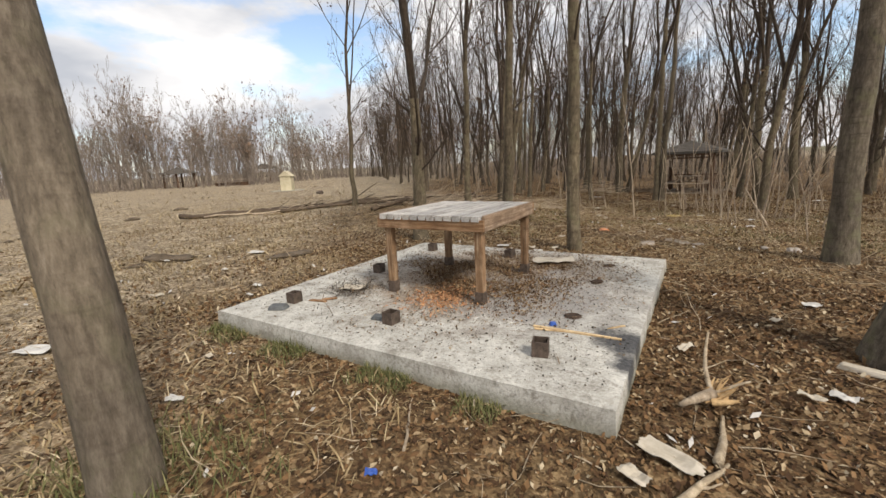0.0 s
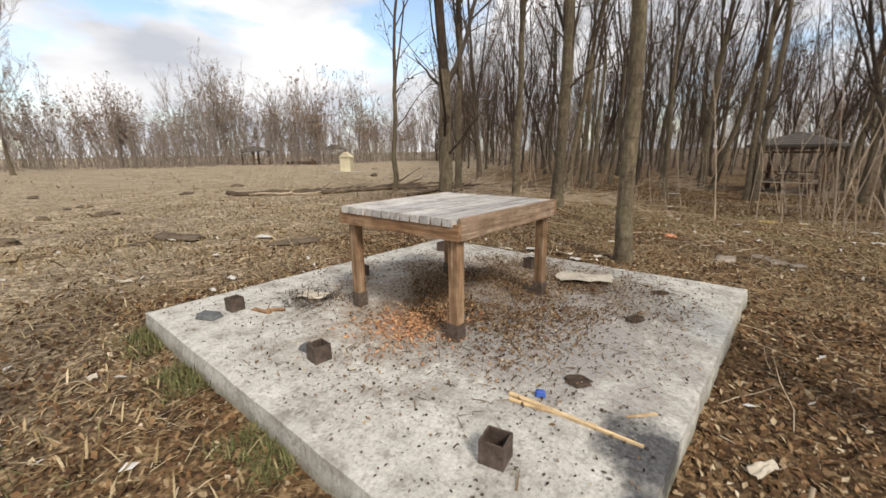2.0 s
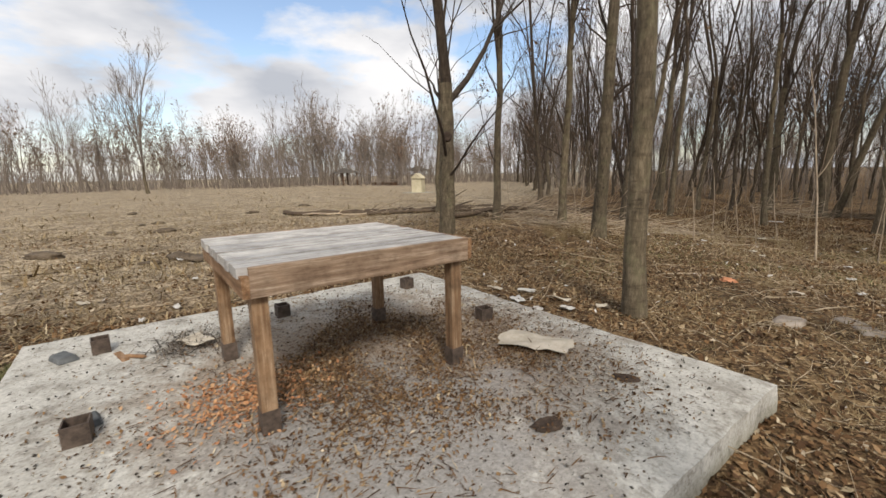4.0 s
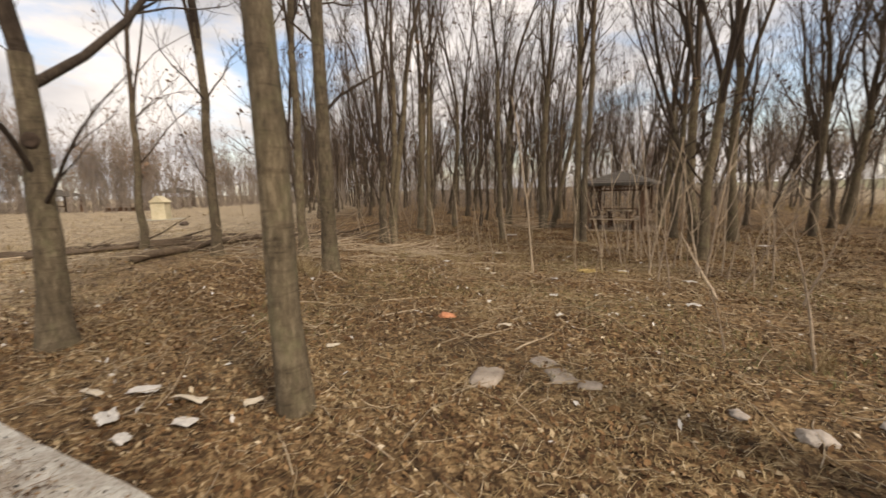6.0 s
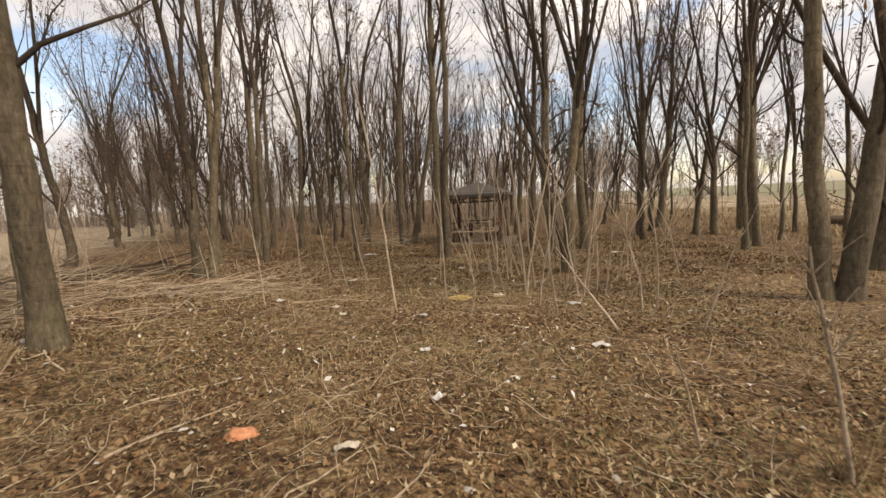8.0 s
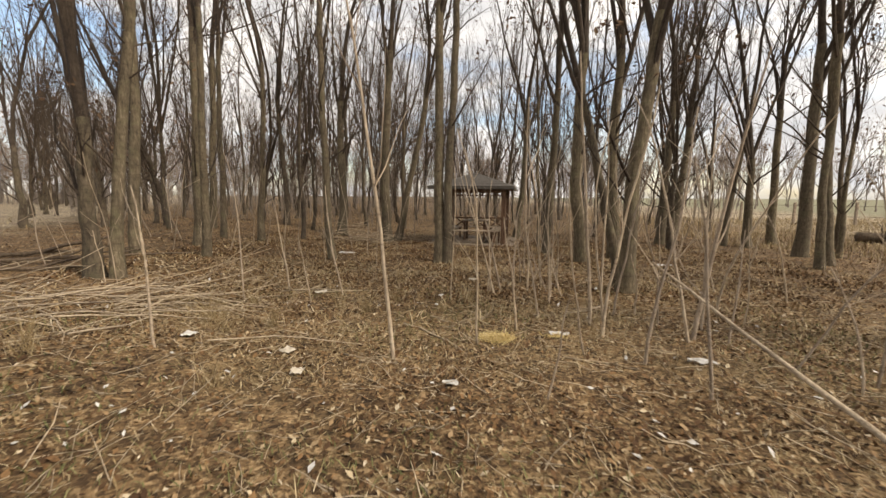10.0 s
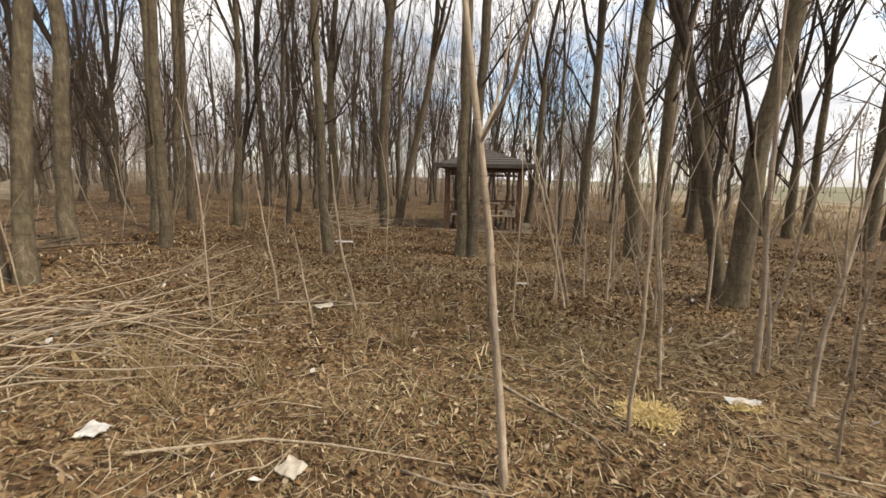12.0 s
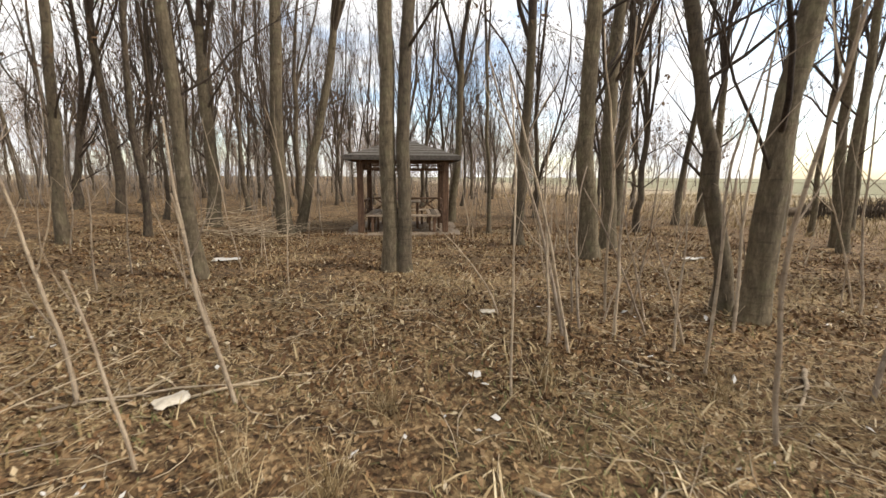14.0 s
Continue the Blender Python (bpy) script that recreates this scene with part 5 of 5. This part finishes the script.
ob.matrix_world = pose(1.24, 1.36, land(1.24, 1.36) + 0.004, 0, 0, -20)
tagged(ob, label="pale split bark slab at the foot of a tree", category="wood scrap")


# small white and brown scraps, too many to count
sp = ground_spots(700, -9, 4.5, -2, 14.5, lambda x, y: clump(x, y, 0.9, 3.0) ** 2, 0.01)
scatter("scrap_litter", sp, [rng0.uniform(0.012, 0.04) for _ in sp], WHITE, "tiny pale scraps of rubbish strewn on the ground", "litter", seed=21)


def torn_stump():
    """A broken, splintered branch fork with bright torn wood."""
    e = base_at("torn_branch", 0.42, 0.5, label="splintered branch fork with bright torn yellow wood", category="branch")
    rng = random.Random(3)
    for d, ln, r in (((-0.35, 0.5, 0.9), 0.36, 0.015), ((-0.5, -0.8, 0.25), 0.24, 0.032), ((0.75, 0.6, 0.55), 0.2, 0.012)):
        q, dd = wander(rng, (0, 0, 0.09), d, ln, 5, 0.10, 0.0)
        for p in q:
            p.z = max(p.z, 0.012)
        t = Tubes()
        t.add(q, [r * (1 - 0.55 * j / 5) for j in range(6)], 7, 0.2, True)
        link("limb", t.mesh("limb", DEADWOOD), None, e)
    for _ in range(16):
        d = Vector((rng.gauss(0.5, 0.3), rng.gauss(0.3, 0.3), rng.uniform(0.1, 0.7)))
        q, dd = wander(rng, (rng.gauss(0, 0.03), rng.gauss(0, 0.03), 0.07), d, rng.uniform(0.06, 0.17), 3, 0.1, 0.0)
        r = rng.uniform(0.01, 0.026)
        s = Tubes()
        s.add(q, [r, r * 0.9, r * 0.6, 0.002], 5)
        link("splinter", s.mesh("splinter", RAWWOOD), None, e, "bright yellow splintered wood")


torn_stump()


def tuft(x, y, h, n, seed):
    rng = random.Random(seed)
    t = Tubes()
    for _ in range(n):
        q, d = wander(rng, (rng.gauss(0, 0.04), rng.gauss(0, 0.04), 0), (rng.gauss(0, 0.35), rng.gauss(0, 0.35), 1), h * rng.uniform(0.3, 1.0), 4, 0.12, -0.06)
        r = rng.uniform(0.0015, 0.0035)
        t.add(q, [r * (1 - 0.6 * j / 4) for j in range(5)], 3)
    me = t.mesh("dry_tuft", STRAW)
    ob = new("dry_tuft", me)
    ob.location = (x, y, height(x, y))
    tagged(ob, label="stiff tuft of straw-coloured dry grass stems", category="grass tuft", group="dry tufts")


for i, (x, y, h, n) in enumerate(((1.82, 6.35, 0.34, 70), (-4.0, 7.3, 0.38, 150), (-3.7, 7.2, 0.32, 130), (-4.35, 6.95, 0.35, 130), (-3.9, 6.75, 0.28, 110), (-2.2, 12.2, 0.4, 30), (-0.9, 6.7, 0.22, 24), (-3.6, 9.6, 0.45, 40),
                                  (-2.9, 10.8, 0.4, 40), (2.2, 9.3, 0.4, 20), (-1.6, 13.6, 0.3, 24), (-3.3, 11.2, 0.5, 40), (2.9, 8.2, 0.4, 30), (-0.8, 12.1, 0.3, 25), (-1.8, 12.0, 0.35, 60), (-1.5, 12.6, 0.3, 45), (-0.5, 12.7, 0.3, 40), (-2.6, 11.2, 0.35, 45), (-2.3, 9.6, 0.3, 40), (0.4, 12.3, 0.3, 30), (-3.4, 12.3, 0.35, 40))):
    tuft(x, y, h, n, 900 + i)


# ---- gazebo ----
def build_gazebo():
    gz = -0.53
    e = base_at("gazebo", -0.12, 22.17, gz, -9, label="dark brown wooden gazebo with hipped felt roof and benches", category="gazebo")
    half, eave, zt = 1.085, 1.44, 1.80
    for sx in (-1, 1):
        for sy in (-1, 1):
            part("post", new_box(sx * half - 0.075, sy * half - 0.075, 0, sx * half + 0.075, sy * half + 0.075, zt, 0.008, 0.003), GAZWOOD, e)
    for s in (-1, 1):
        part("beam", new_box(-half - 0.2, s * half - 0.04, zt, half + 0.2, s * half + 0.04, zt + 0.12, 0.005), GAZWOOD, e)
        part("beam", new_box(s * half - 0.04, -half - 0.2, zt + 0.001, s * half + 0.04, half + 0.2, zt + 0.119, 0.005), GAZWOOD, e)
    rng = random.Random(2)
    n = 7
    for side in range(4):
        ca, sa = math.cos(side * math.pi / 2), math.sin(side * math.pi / 2)
        for k in range(n):
            r0, r1 = eave * (1 - k / n), eave * (1 - (k + 1.12) / n)
            r1 = max(r1, 0.02)
            z0, z1 = zt + 0.13 + 0.52 * k / n + 0.012, zt + 0.13 + 0.52 * min(1, (k + 1.12) / n)
            q = []
            for u, rr, zz in ((-1, r0, z0), (1, r0, z0), (1, r1, z1), (-1, r1, z1)):
                x, y = u * rr, -rr
                q.append((x * ca - y * sa, x * sa + y * ca, zz + rng.uniform(-0.004, 0.004)))
            roof = bmesh.new()
            top = [roof.verts.new(p) for p in q]
            low = [roof.verts.new((p[0], p[1], p[2] - 0.02)) for p in q]
            roof.faces.new(top)
            roof.faces.new(low[::-1])
            for i in range(4):
                roof.faces.new((top[i], low[i], low[(i + 1) % 4], top[(i + 1) % 4]))
            part("roof_course", roof, SHINGLE, e, "grey-brown roofing felt strip")
    for side in range(4):
        bm = new_box(-eave, -eave - 0.012, zt + 0.03, eave, -eave + 0.014, zt + 0.135, 0.004)
        for v in bm.verts:
            v.co = Matrix.Rotation(side * math.pi / 2, 4, "Z") @ v.co
        part("fascia", bm, SHINGLE, e, "dark felted roof edge")
    for side in range(4):
        rot = Matrix.Rotation(side * math.pi / 2, 4, "Z")

        def put(name, bm, mat):
            for v in bm.verts:
                v.co = rot @ v.co
            part(name, bm, mat, e)
        a = half - 0.076
        put("rail", new_box(-a, -half - 0.02, zt - 0.20, a, -half + 0.02, zt - 0.16, 0.003), GAZWOOD)
        put("rail", new_box(-a, -half - 0.02, zt - 0.06, a, -half + 0.02, zt - 0.02, 0.003), GAZWOOD)
        for k in range(8):
            x = -a + (k + 0.5) * 2 * a / 8
            put("spindle", new_box(x - 0.016, -half - 0.015, zt - 0.161, x + 0.016, -half + 0.015, zt - 0.059), GAZWOOD)
        if side:
            put("rail", new_box(-a, -half - 0.025, 0.74, a, -half + 0.025, 0.79, 0.003), GAZWOOD)
            put("rail", new_box(-a, -half - 0.025, 0.40, a, -half + 0.025, 0.44, 0.003), GAZWOOD)
            for k in range(3):
                x = -a + (k + 0.5) * 2 * a / 3
                for s in (-1, 1):
                    bm = new_box(-0.02, -half - 0.018 + 0.02 * (s > 0), -0.29, 0.02, -half + 0.0 + 0.02 * (s > 0), 0.29)
                    for v in bm.verts:
                        v.co = Matrix.Translation((x, 0, 0.59)) @ (Matrix.Rotation(s * 0.96, 4, "Y") @ Vector((v.co.x, 0, v.co.z)) + Vector((0, v.co.y, 0)))
                    put("brace", bm, GAZWOOD)
    for x, y, lx, ly in ((-half + 0.28, 0, 0.36, 1.9), (half - 0.28, 0, 0.36, 1.9), (0, half - 0.28, 1.3, 0.36), (0, -half + 0.05, 1.9, 0.28)):
        b = base_at("gazebo_bench", 0, 0, 0, label="low slatted wooden bench inside the gazebo", category="bench", group="gazebo benches")
        b.matrix_world = e.matrix_world @ pose(x, y, 0.012)
        long_y = ly > lx
        for k in range(3):
            if long_y:
                w = lx / 3
                part("slat", new_box(-lx / 2 + k * w + 0.008, -ly / 2, 0.40, -lx / 2 + (k + 1) * w - 0.008, ly / 2, 0.435, 0.004), GAZBENCH, b)
            else:
                w = ly / 3
                part("slat", new_box(-lx / 2, -ly / 2 + k * w + 0.008, 0.40, lx / 2, -ly / 2 + (k + 1) * w - 0.008, 0.435, 0.004), GAZBENCH, b)
        for s in (-1, 1):
            ox, oy = (0, s * (ly / 2 - 0.15)) if long_y else (s * (lx / 2 - 0.15), 0)
            hx, hy = (lx / 2 - 0.03, 0.03) if long_y else (0.03, ly / 2 - 0.03)
            for k in (-1, 1):
                lx2, ly2 = (ox + k * (hx - 0.03), oy) if long_y else (ox, oy + k * (hy - 0.03))
                part("leg", new_box(lx2 - 0.03, ly2 - 0.03, 0, lx2 + 0.03, ly2 + 0.03, 0.355, 0.004), GAZWOOD, b)
            part("bearer", new_box(ox - hx, oy - hy, 0.356, ox + hx, oy + hy, 0.399, 0.004), GAZWOOD, b)
    tb = base_at("gazebo_table", 0, 0, 0, label="dark wooden table in the middle of the gazebo", category="table")
    tb.matrix_world = e.matrix_world @ pose(0, 0.1, 0.012)
    for k in range(5):
        part("plank", new_box(-0.45, -0.4 + k * 0.16, 0.70, 0.45, -0.4 + k * 0.16 + 0.15, 0.735, 0.004), GAZBENCH, tb)
    for sx in (-1, 1):
        for sy in (-1, 1):
            part("leg", new_box(sx * 0.36 - 0.035, sy * 0.3 - 0.035, 0, sx * 0.36 + 0.035, sy * 0.3 + 0.035, 0.699, 0.003), GAZWOOD, tb)
    bm = new_box(-1.5, -1.55, -0.35, 1.5, 1.5, 0.01, 0.02, 0.03)
    fl = part("gazebo_floor", bm, DUSTY)
    fl.matrix_world = e.matrix_world.copy()
    tagged(fl, label="dusty concrete floor slab under the gazebo", category="slab", kind="structure")


build_gazebo()


# ---- open field: post, shelters, benches, far woods ----
def field_post():
    x, y = -25.0, 17.7
    e = base_at("yellow_box", x, y, height(x, y), 35, label="small yellow gabled box shelter on the open field", category="box shelter")
    part("body", new_box(-0.38, -0.38, 0.0, 0.38, 0.38, 1.05, 0.02), YELLOW, e)
    bm = bmesh.new()
    pts = [(-0.46, 1.05), (0.46, 1.05), (0.0, 1.42)]
    f = [bm.verts.new((a, -0.46, b)) for a, b in pts]
    g = [bm.verts.new((a, 0.46, b)) for a, b in pts]
    bm.faces.new(f)
    bm.faces.new(g[::-1])
    for i in range(3):
        bm.faces.new((f[i], g[i], g[(i + 1) % 3], f[(i + 1) % 3]))
    part("roof", bm, YELLOW, e)
    part("base_plate", new_box(-1.0, -0.8, -0.06, 1.0, 0.8, 0.04, 0.01), CONCRETE, e)


field_post()


def far_shelter(x, y, rz, s=1.0):
    e = base_at("picnic_shelter", x, y, 0.0, rz, label="dark wooden picnic shelter far across the field", category="shelter", group="far shelters")
    for sx in (-1, 1):
        for sy in (-1, 1):
            part("post", new_box(sx * 1.3 * s - 0.08, sy * 1.3 * s - 0.08, 0, sx * 1.3 * s + 0.08, sy * 1.3 * s + 0.08, 1.9 * s), GAZWOOD, e)
    bm = bmesh.new()
    lo = [bm.verts.new((a * 1.9 * s, b * 1.9 * s, 1.9 * s)) for a, b in ((-1, -1), (1, -1), (1, 1), (-1, 1))]
    up = [bm.verts.new((a * 0.15, b * 0.15, 2.7 * s)) for a, b in ((-1, -1), (1, -1), (1, 1), (-1, 1))]
    bm.faces.new(lo[::-1])
    bm.faces.new(up)
    for i in range(4):
        bm.faces.new((lo[i], lo[(i + 1) % 4], up[(i + 1) % 4], up[i]))
    part("roof", bm, SHINGLE, e)
    part("table", new_box(-0.9 * s, -0.5 * s, 0.68 * s, 0.9 * s, 0.5 * s, 0.78 * s), GAZWOOD, e)


far_shelter(-55.0, 25.2, 10, 0.9)
far_shelter(-58.0, 39.5, 30, 1.0)
for x, y, rz in ((-49.5, 27.6, 20), (-46.5, 28.0, 10)):
    e = base_at("picnic_bench", x, y, 0.0, rz, label="wooden picnic bench out on the field", category="bench", group="far benches")
    part("top", new_box(-0.9, -0.35, 0.66, 0.9, 0.35, 0.74), GAZBENCH, e)
    for s in (-1, 1):
        part("seat", new_box(-0.9, s * 0.7 - 0.14, 0.40, 0.9, s * 0.7 + 0.14, 0.45), GAZBENCH, e)
        part("leg", new_box(s * 0.6 - 0.04, -0.8, 0.0, s * 0.6 + 0.04, 0.8, 0.399), GAZWOOD, e)
stone("burnt_clod", -7.35, 1.5, 0.3, 0.22, 0.05, 20, CLOD, "dark clod of turned earth on the field", "earth clod", "earth clods", 50)
stone("burnt_clod", -9.4, -0.6, 0.4, 0.2, 0.08, 40, CLOD, "dark clod of turned earth on the field", "earth clod", "earth clods", 51)
stone("burnt_clod", -5.6, 2.5, 0.4, 0.2, 0.03, 70, CLOD, "dark hollow of turned earth by the slab", "earth clod", "earth clods", 52)
for i, (x, y, a) in enumerate(((-12.39, 0.24, 0.16), (-14.50, 1.29, 0.14), (-12.12, 1.34, 0.18), (-14.27, 0.91, 0.10), (-7.56, 1.31, 0.22), (-7.32, 0.86, 0.12), (-16.12, 4.31, 0.20), (-19.39, 0.70, 0.20), (-18.46, 7.06, 0.20))):
    stone("earth_clod", x, y, a * 1.3, a * 0.8, a * 0.45, i * 50, CLOD, "dark lump of turned earth on the field", "earth clod", "earth clods", 60 + i, 0.15)
rngf = random.Random(44)
for i in range(16):
    x, y, a = rngf.uniform(-13, -4.6), rngf.uniform(-1.5, 5.0), rngf.uniform(0, 6.28)
    ln = rngf.uniform(0.25, 0.9)
    stick("fallen_stick", x, y, x + ln * math.cos(a), y + ln * math.sin(a), rngf.uniform(0.005, 0.012), 940 + i, (LOGBARK, DEADWOOD)[i % 2], ("thin dark stick lying on the trampled field", "thin pale stick lying on the trampled field")[i % 2], "stick", "field sticks", 0.1, 1)
stone("black_bag", -18.6, 14.9, 0.22, 0.16, 0.14, 0, RUST, "black rubbish bag lying on the field", "bag", "", 53)

LONE = tree_meshes(400, 0.2, 15.5, (0, 0), 0.2, 5, 1.2, sides=7, fat=3.5, twig_mat=HAZED_TWIG)
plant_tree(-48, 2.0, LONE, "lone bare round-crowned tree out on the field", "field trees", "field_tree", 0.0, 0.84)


def far_woods():
    """Belts of distant bare trees round the field, as one mass."""
    rng = random.Random(99)
    kinds = []
    for i in range(8):
        ms = tree_meshes(420 + i, rng.uniform(0.08, 0.14), rng.uniform(9, 12.5), (rng.gauss(0, 0.03), 0), rng.uniform(0.08, 0.3), 4 + i % 2, 0.8, sides=4, fat=3.6)
        vs, fs, off = [], [], 0
        for nm, me in ms[:2]:
            co = np.empty(len(me.vertices) * 3, dtype=np.float32)
            me.vertices.foreach_get("co", co)
            vs.append(co.reshape(-1, 3))
            fs += [tuple(k + off for k in p.vertices) for p in me.polygons]
            off += len(me.vertices)
        kinds.append((np.concatenate(vs), fs))
    spots = []
    for k in range(470):
        u = rng.random()
        a = radians(36 + 125 * u)
        d = rng.uniform(58, 82) + 12 * noise.noise((u * 9, 0, 0)) + 34 * sstep(0.35, 0.85, u)
        spots.append((-math.sin(a) * d, math.cos(a) * d, (0.45 + 0.7 * rng.random() ** 0.6) * (0.82 + 0.45 * noise.noise((u * 17, 3.0, 0)))))
    for k in range(230):
        a = radians(-40 + 80 * rng.random() ** 0.8)
        d = rng.uniform(58, 100)
        spots.append((-math.sin(a) * d, math.cos(a) * d, rng.uniform(0.6, 1.0)))
    allv, allf, off, leaf = [], [], 0, []
    for x, y, s in spots:
        v, f = kinds[rng.randrange(8)]
        w = rng.uniform(0, 6.283)
        c, sn = math.cos(w), math.sin(w)
        vv = np.stack([(v[:, 0] * c - v[:, 1] * sn) * s + x, (v[:, 0] * sn + v[:, 1] * c) * s + y, v[:, 2] * s], 1)
        allv.append(vv)
        allf += [tuple(k + off for k in q) for q in f]
        off += len(v)
        if noise.noise((x * 0.06, y * 0.06, 2.0)) > -0.12:
            for q in vv[rng.sample(range(len(v)), 90)]:
                if q[2] > 3:
                    leaf.append(Vector(q) + Vector((rng.gauss(0, 0.25), rng.gauss(0, 0.25), rng.gauss(0, 0.25))))
    me = mesh_np("far_woods", np.concatenate(allv), allf)
    # the belt's haze is in this pale twig colour; there is no mist
    ob = link("far_woods", me, HAZED_TWIG)
    tagged(ob, label="distant belt of bare winter trees beyond the field", category="woods", kind="stuff")
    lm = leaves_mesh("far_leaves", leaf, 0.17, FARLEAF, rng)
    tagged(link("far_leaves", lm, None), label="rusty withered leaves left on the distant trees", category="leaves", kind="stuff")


far_woods()


def thicket(name, n, pick, lo, hi, r, mat, label, seed):
    """Dense thin stems between the trees, too many to count."""
    rng = random.Random(seed)
    t = Tubes()
    for _ in range(n):
        x, y = pick(rng)
        h = rng.uniform(lo, hi)
        d = (rng.gauss(0, 0.13), rng.gauss(0, 0.13), 1)
        q, dd = wander(rng, (x, y, height(x, y) - 0.05), d, h, 4, 0.06, 0.0)
        rr = r * rng.uniform(0.6, 1.4)
        t.add(q, [rr * (1 - 0.7 * j / 4) for j in range(5)], 3)
        for _ in range(2):
            i = rng.randint(1, 3)
            q2, dd = wander(rng, q[i], turned(rng, (q[i + 1] - q[i]).normalized(), rng.uniform(0.35, 0.8)), h * rng.uniform(0.25, 0.5), 2, 0.12, 0.05)
            t.add(q2, [rr * 0.55, rr * 0.45, rr * 0.2], 3)
    tagged(link(name, t.mesh(name, mat), None), label=label, category="undergrowth", kind="stuff")


def in_wood(rng):
    while True:
        x, y = rng.uniform(-40, 11), rng.uniform(23, 58)
        if x + y * 0.98 > 6 and not (y < 26 and -2.6 < x < 2.4):
            return x, y


def in_belt(rng):
    u = rng.random()
    a = radians(38 + 123 * u)
    d = rng.uniform(56, 80) + 12 * noise.noise((u * 9, 0, 0)) + 34 * sstep(0.35, 0.85, u)
    return -math.sin(a) * d, math.cos(a) * d


thicket("undergrowth", 1500, in_wood, 1.2, 4.5, 0.013, HAZED_TWIG, "dense thin undergrowth stems among the far trees", 61)
thicket("far_undergrowth", 3200, in_belt, 1.2, 5.0, 0.045, HAZED_TWIG, "dense brown undergrowth below the distant trees", 62)


def in_heap(rng):
    k = rng.random()
    return 14.5 + 6.5 * k + rng.gauss(0, 0.4), 22.2 - 1.6 * k + rng.gauss(0, 0.35)


thicket("brush_heap", 420, in_heap, 0.3, 0.9, 0.02, TWIG, "long dark heap of cut brush at the wood's edge", 63)
stick("fallen_log", 13.8, 22.6, 20.5, 20.9, 0.2, 871, LOGBARK, "thick dark felled trunk beside the brush heap", "log", "fallen logs", 0.02, 3, 0.1)


def field_fence(ax, ay, bx, by, n):
    """Posts and two wires along the edge of the green field."""
    e = base_at("field_fence", ax, ay, height(ax, ay), label="thin wire fence on grey wooden posts", category="fence")
    rng = random.Random(12)
    tops = []
    for i in range(n):
        x, y = (bx - ax) * i / (n - 1), (by - ay) * i / (n - 1)
        h = 1.45 + rng.uniform(-0.08, 0.08)
        part("post", new_box(x - 0.055, y - 0.055, -0.2, x + 0.055, y + 0.055, h, 0.01, 0.01), GAZBENCH, e)
        tops.append((x, y))
    for z in (0.6, 1.2):
        t = Tubes()
        t.add([(x, y, z - 0.02 * (i % 2)) for i, (x, y) in enumerate(tops)], [0.009] * n, 4)
        link("wire", t.mesh("wire", RUST), None, e)


field_fence(12.0, 41.0, 38.0, 17.0, 14)
sp = ground_spots(26000, 8.5, 34, 16, 40, lambda x, y: clump(x, y, 0.5, 12.0) ** 1.5)
blades("dry_grass", sp, [rng0.uniform(0.15, 0.42) for _ in sp], STRAW, "tall pale dry grass at the edge of the far field", 0.75, 17, 0.006)
